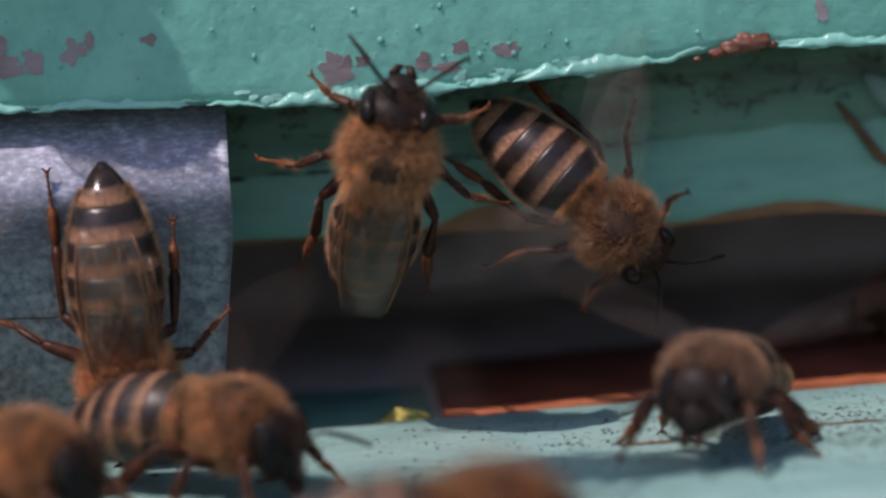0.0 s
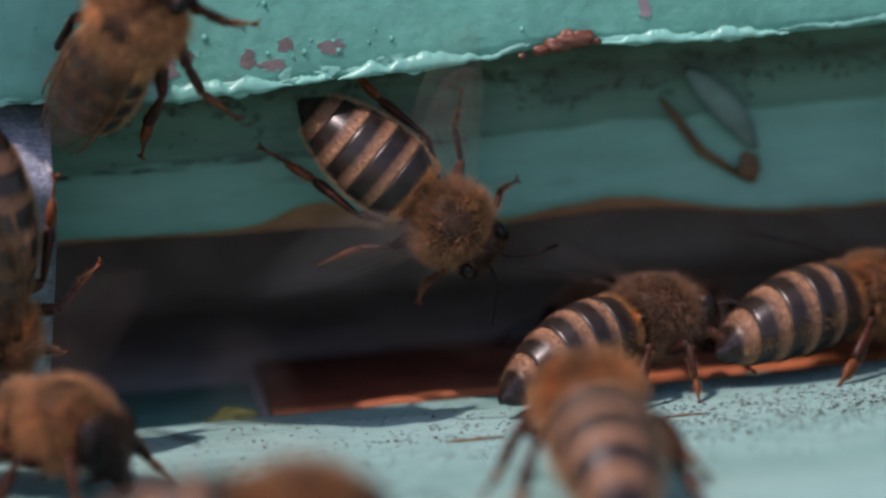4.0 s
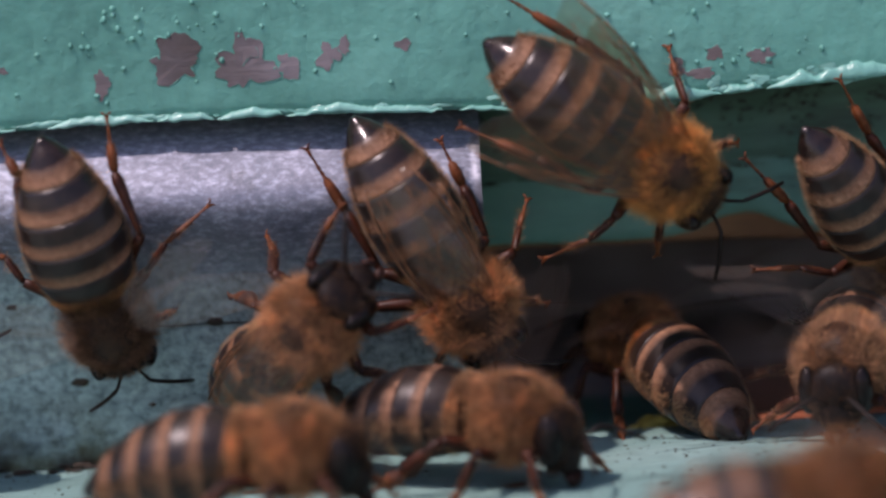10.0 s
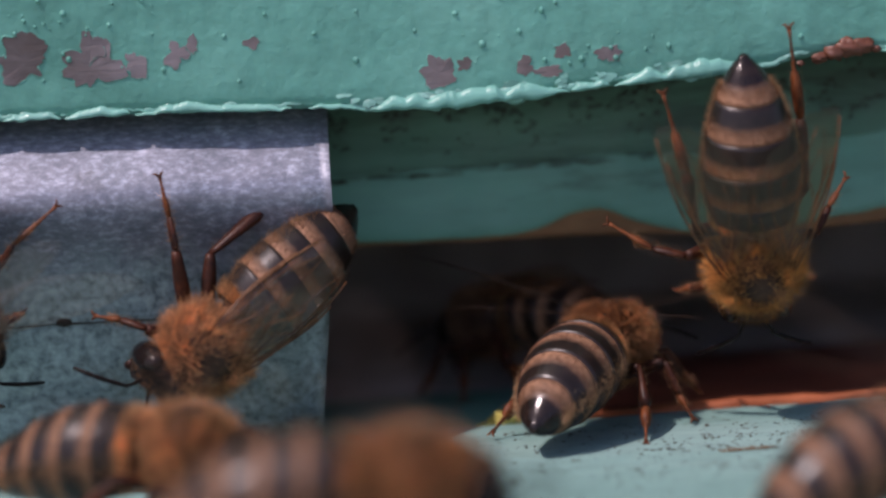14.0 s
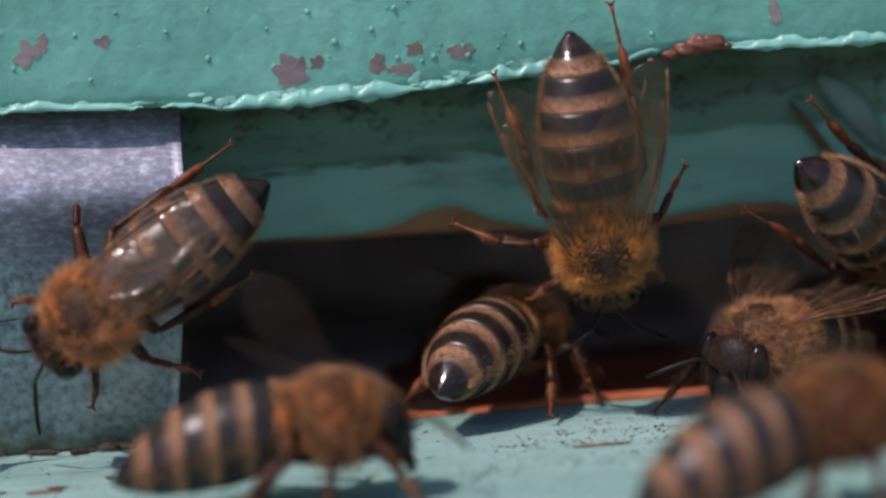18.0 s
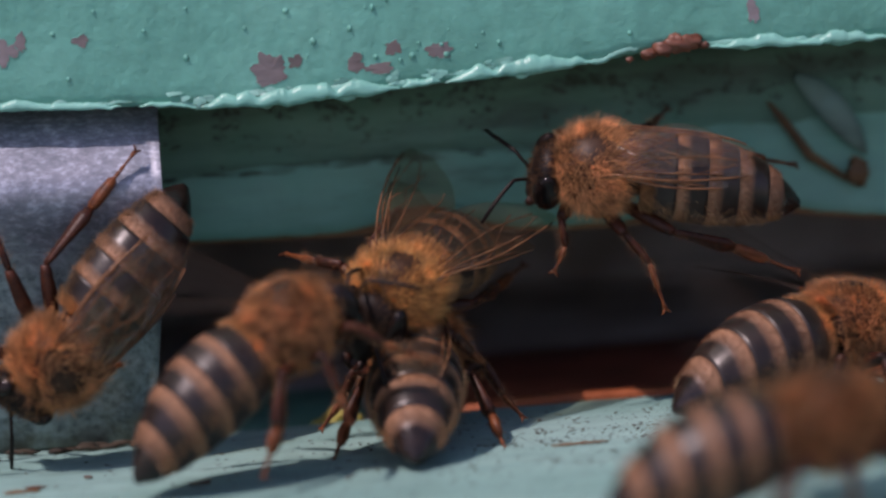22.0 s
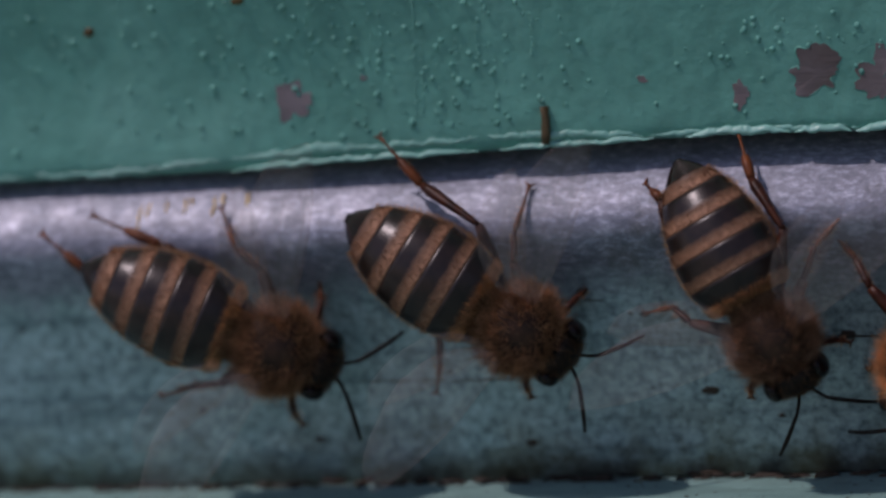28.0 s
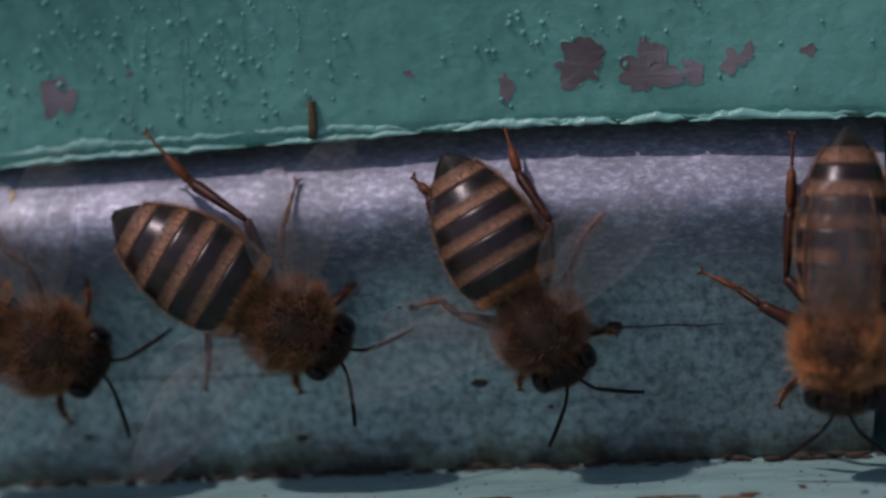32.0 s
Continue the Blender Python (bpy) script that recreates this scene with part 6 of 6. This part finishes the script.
    # honey bee with raised wings walking in beside the entrance
    go('RB', (
        (0, 29.91, -20.78, 3.68, -6.8, -4.2, 176.8), (15, 15.10, -7.81, 3.57, -6.8, -1.4, 178.7), (16.5, 11.70, 0.48, 3.00, -14.3, 0.9, -148.3),
        (17, 10.61, -0.48, 3.32, -13.8, -0.1, -145.1), (17.5, 8.49, -0.45, 3.49, -13.4, 0.5, -142.6), (18, 11.99, -0.32, 2.84, -11.2, 0.6, -131.5),
        (18.5, 10.62, -1.02, 3.62, -14.5, -2.8, -148.4), (19, 11.25, -2.93, 2.97, -19.7, -11.5, -176.5), (19.5, 4.55, -2.63, 2.89, -15.5, -3.4, -156.3),
        (20, 4.24, -2.68, 3.07, -16.0, -6.4, -159.6), (20.5, 7.25, 0.76, 3.63, -5.4, -2.9, 142.4), (21, 10.26, -7.17, 3.41, -6.4, 2.5, 158.7),
        (21.5, 15.05, -9.65, 3.41, -6.4, 2.4, 158.9), (23, 26.48, -17.20, 3.40, -6.2, 2.8, 154.1), (32, 26.48, -17.20, 3.40, -6.2, 2.8, 154.1),
    ))
    # banded honey bee fanning deep in the entrance
    go('RC', (
        (0, 33.76, -7.72, 3.55, 5.5, -0.9, 36.7), (17, 28.20, 8.43, 2.43, 5.5, 7.9, 38.3), (18, 24.69, 8.45, 3.51, 5.6, 13.0, 38.4),
        (19, 23.67, 8.44, 4.22, 5.7, 15.6, 38.0), (19.5, 20.32, 9.48, 3.58, 5.6, 13.3, 39.2), (20, 23.23, 8.42, 2.66, 5.6, 11.8, 37.6),
        (20.5, 21.91, 7.57, 2.48, 5.1, 4.5, 43.2), (21.5, 15.01, 0.45, 3.65, 6.1, -3.4, 26.0), (22, 15.36, -3.56, 3.67, 6.1, -4.0, 26.3),
        (22.5, 16.47, -2.90, 3.58, 6.2, -1.8, 25.2), (23, 17.00, -4.69, 3.67, 6.1, -3.9, 26.0), (23.5, 9.81, 4.25, 3.28, 5.2, 5.6, 41.0),
        (24, 6.34, 3.37, 3.90, 1.9, -10.0, 73.8), (24.5, 5.97, 5.98, 3.88, 1.5, -9.2, 77.6), (32, 5.97, 5.98, 3.88, 1.5, -9.2, 77.6),
    ))
    # golden honey bee walking along the recessed strip
    go('RU', (
        (0, 38.43, 2.24, 9.36, -76.6, 14.1, 179.2), (16.5, 19.64, 3.35, 11.37, -124.4, 30.0, 111.4), (17.5, 15.40, 2.89, 9.03, -177.4, 48.0, 91.5),
        (18, 19.11, 3.98, 5.91, 111.7, 32.5, 55.0), (18.5, 19.19, 3.67, 6.46, 94.1, 25.7, 40.2), (18.67, 20.36, 2.21, 7.71, 52.5, 73.2, -14.2),
        (18.83, 21.53, 0.74, 8.97, -45.6, 41.9, -124.0), (19, 22.70, -0.72, 10.22, -47.0, -10.5, -143.8), (19.5, 16.16, -0.65, 7.40, -40.7, 20.0, -149.1),
        (20, 16.52, 5.63, 3.92, -96.8, 28.6, 139.5), (20.5, 17.07, -0.70, 12.35, -43.9, -0.5, -146.9), (21, 7.96, -1.24, 9.84, -47.1, 3.3, -163.0),
        (21.5, 5.21, 0.41, 13.58, -42.6, -16.6, 153.0), (22, 6.21, -0.42, 11.37, -48.6, -7.7, 175.0), (22.5, 6.99, -0.52, 9.11, -50.3, 15.8, 177.3),
        (23, 7.10, -0.45, 8.63, -81.6, 27.9, -172.9), (23.5, 4.17, -0.57, 9.46, -49.2, 7.8, 178.9), (24, 1.85, 6.79, 6.72, -47.6, 26.1, 115.1),
        (24.5, -0.07, 17.84, 3.76, -47.0, 26.7, 113.3), (25.5, 3.27, 33.94, 10.44, -24.4, 0.7, 113.1), (32, 3.27, 33.94, 10.44, -24.4, 0.7, 113.1),
    ))
    # large dark honey bee landing on the board
    go('DK', (
        (0, 42.51, -5.97, 9.93, -6.8, -4.2, 176.8), (19.6, 41.90, -5.86, 9.82, -6.8, -4.2, 174.0), (20.05, 26.39, -3.79, 7.36, -5.6, -12.9, 143.7),
        (20.3, 9.38, -1.96, 6.36, -2.1, -13.5, 107.5), (20.5, 0.03, 0.01, 4.24, -2.5, -14.0, 111.4), (21, 1.82, -4.44, 4.24, -3.0, -14.0, 116.1),
        (21.5, -1.23, -2.50, 4.12, -0.4, -10.7, 93.3), (22, -3.62, -1.84, 3.89, 0.6, -10.5, 83.6), (22.5, -0.82, 10.05, 3.73, 2.6, -1.1, 67.8),
        (23, 0.90, 14.35, 2.94, 1.2, -1.9, 79.6), (24, 0.48, 38.45, 9.70, 0.8, 3.2, 83.4), (32, 0.48, 38.45, 9.70, 0.8, 3.2, 83.4),
    ))
    # dark honey bee carrying pink pollen loads into the hive
    go('GB', (
        (0, 0.52, 38.21, 9.24, 1.1, 3.1, 80.8), (7.40, -2.39, 34.86, 9.84, 6.4, -2.5, 136.4), (14.80, -5.29, 31.50, 10.45, 4.7, -10.0, -167.9),
        (22.2, -8.20, 28.15, 11.05, -2.6, -12.8, -110.9), (22.8, -6.40, 18.21, 2.98, -2.4, -16.7, -108.9), (22.87, -6.13, 15.99, 3.17, -7.4, -10.5, -51.1),
        (22.93, -5.87, 13.76, 3.35, -4.9, -3.1, 5.2), (23, -5.60, 11.54, 3.54, 2.7, -1.0, 61.6), (23.2, -8.57, 4.57, 3.73, -2.5, -10.3, 111.1),
        (23.5, -12.22, -3.05, 3.86, -3.9, -14.0, 124.1), (24, -13.01, 8.65, 3.60, -2.4, -6.6, 110.8), (24.5, -11.91, 11.76, 3.54, -2.0, -5.0, 107.1),
        (25, -10.94, 12.05, 4.77, -1.7, -4.7, 104.6), (25.5, -12.50, 18.02, 3.99, -2.6, -0.3, 112.1), (27, -18.95, 33.92, 12.13, -3.2, 0.2, 118.2),
        (32, -18.95, 33.92, 12.13, -3.2, 0.2, 118.2),
    ))
    # russet honey bee in flight before the landing board
    go('XF', (
        (0, -72.10, -32.23, 8.69, 6.8, 4.2, -3.2), (12.5, -38.46, -32.10, 6.68, 6.8, 1.7, -0.1), (13.5, -24.73, -32.12, 5.88, 6.8, 1.7, -0.6),
        (14, -12.33, -32.14, 4.97, 6.9, 3.0, -0.9), (14.5, -13.04, -32.14, 4.83, 6.9, 3.0, -1.1), (16.5, -10.96, -32.18, 5.54, 6.8, -0.4, -2.2),
        (17, -6.00, -32.19, 4.27, 6.8, -0.2, -2.3), (17.5, -1.82, -32.20, 3.51, 6.8, -0.3, -2.6), (18, 5.16, -32.27, -0.85, 6.8, 4.2, -4.1),
        (19, 26.00, -32.33, -7.27, 6.8, 4.2, -5.7), (22, 67.39, -32.28, -11.16, 6.8, 4.2, -4.6), (32, 67.39, -32.28, -11.16, 6.8, 4.2, -4.6),
    ))
    # honey bee in flight high before the hive
    go('YF', (
        (0, -33.10, -32.34, 69.13, 7.3, 22.5, -5.7), (5.5, -32.76, -32.42, 40.92, 7.3, 22.5, -7.8), (6.2, -26.05, -32.34, 29.72, 7.1, 18.1, -5.9),
        (6.4, -10.35, -32.32, 20.68, 7.1, 17.1, -5.4), (6.6, -5.55, -32.42, 32.37, 8.0, 33.7, -7.7), (7.5, -3.12, -32.28, 69.54, 7.4, 22.5, -4.1),
        (20.8, -3.65, -32.73, 68.74, 14.6, 66.6, -19.4), (21.45, -10.56, -33.09, 36.69, 28.4, 81.6, -60.9), (21.7, -11.55, -33.05, 18.79, -65.0, 73.1, -157.9),
        (21.95, -7.76, -33.07, 36.39, -55.7, 77.7, -147.6), (22.6, 2.24, -33.07, 50.41, -47.2, 79.7, -138.6), (23, 1.06, -33.07, 24.44, -46.7, 79.8, -138.1),
        (23.3, 0.25, -33.08, 35.91, -46.2, 79.8, -137.6), (25, -13.33, -33.09, 70.97, -40.5, 80.4, -131.6), (32, -13.33, -33.09, 70.97, -40.5, 80.4, -131.6),
    ))


motions()
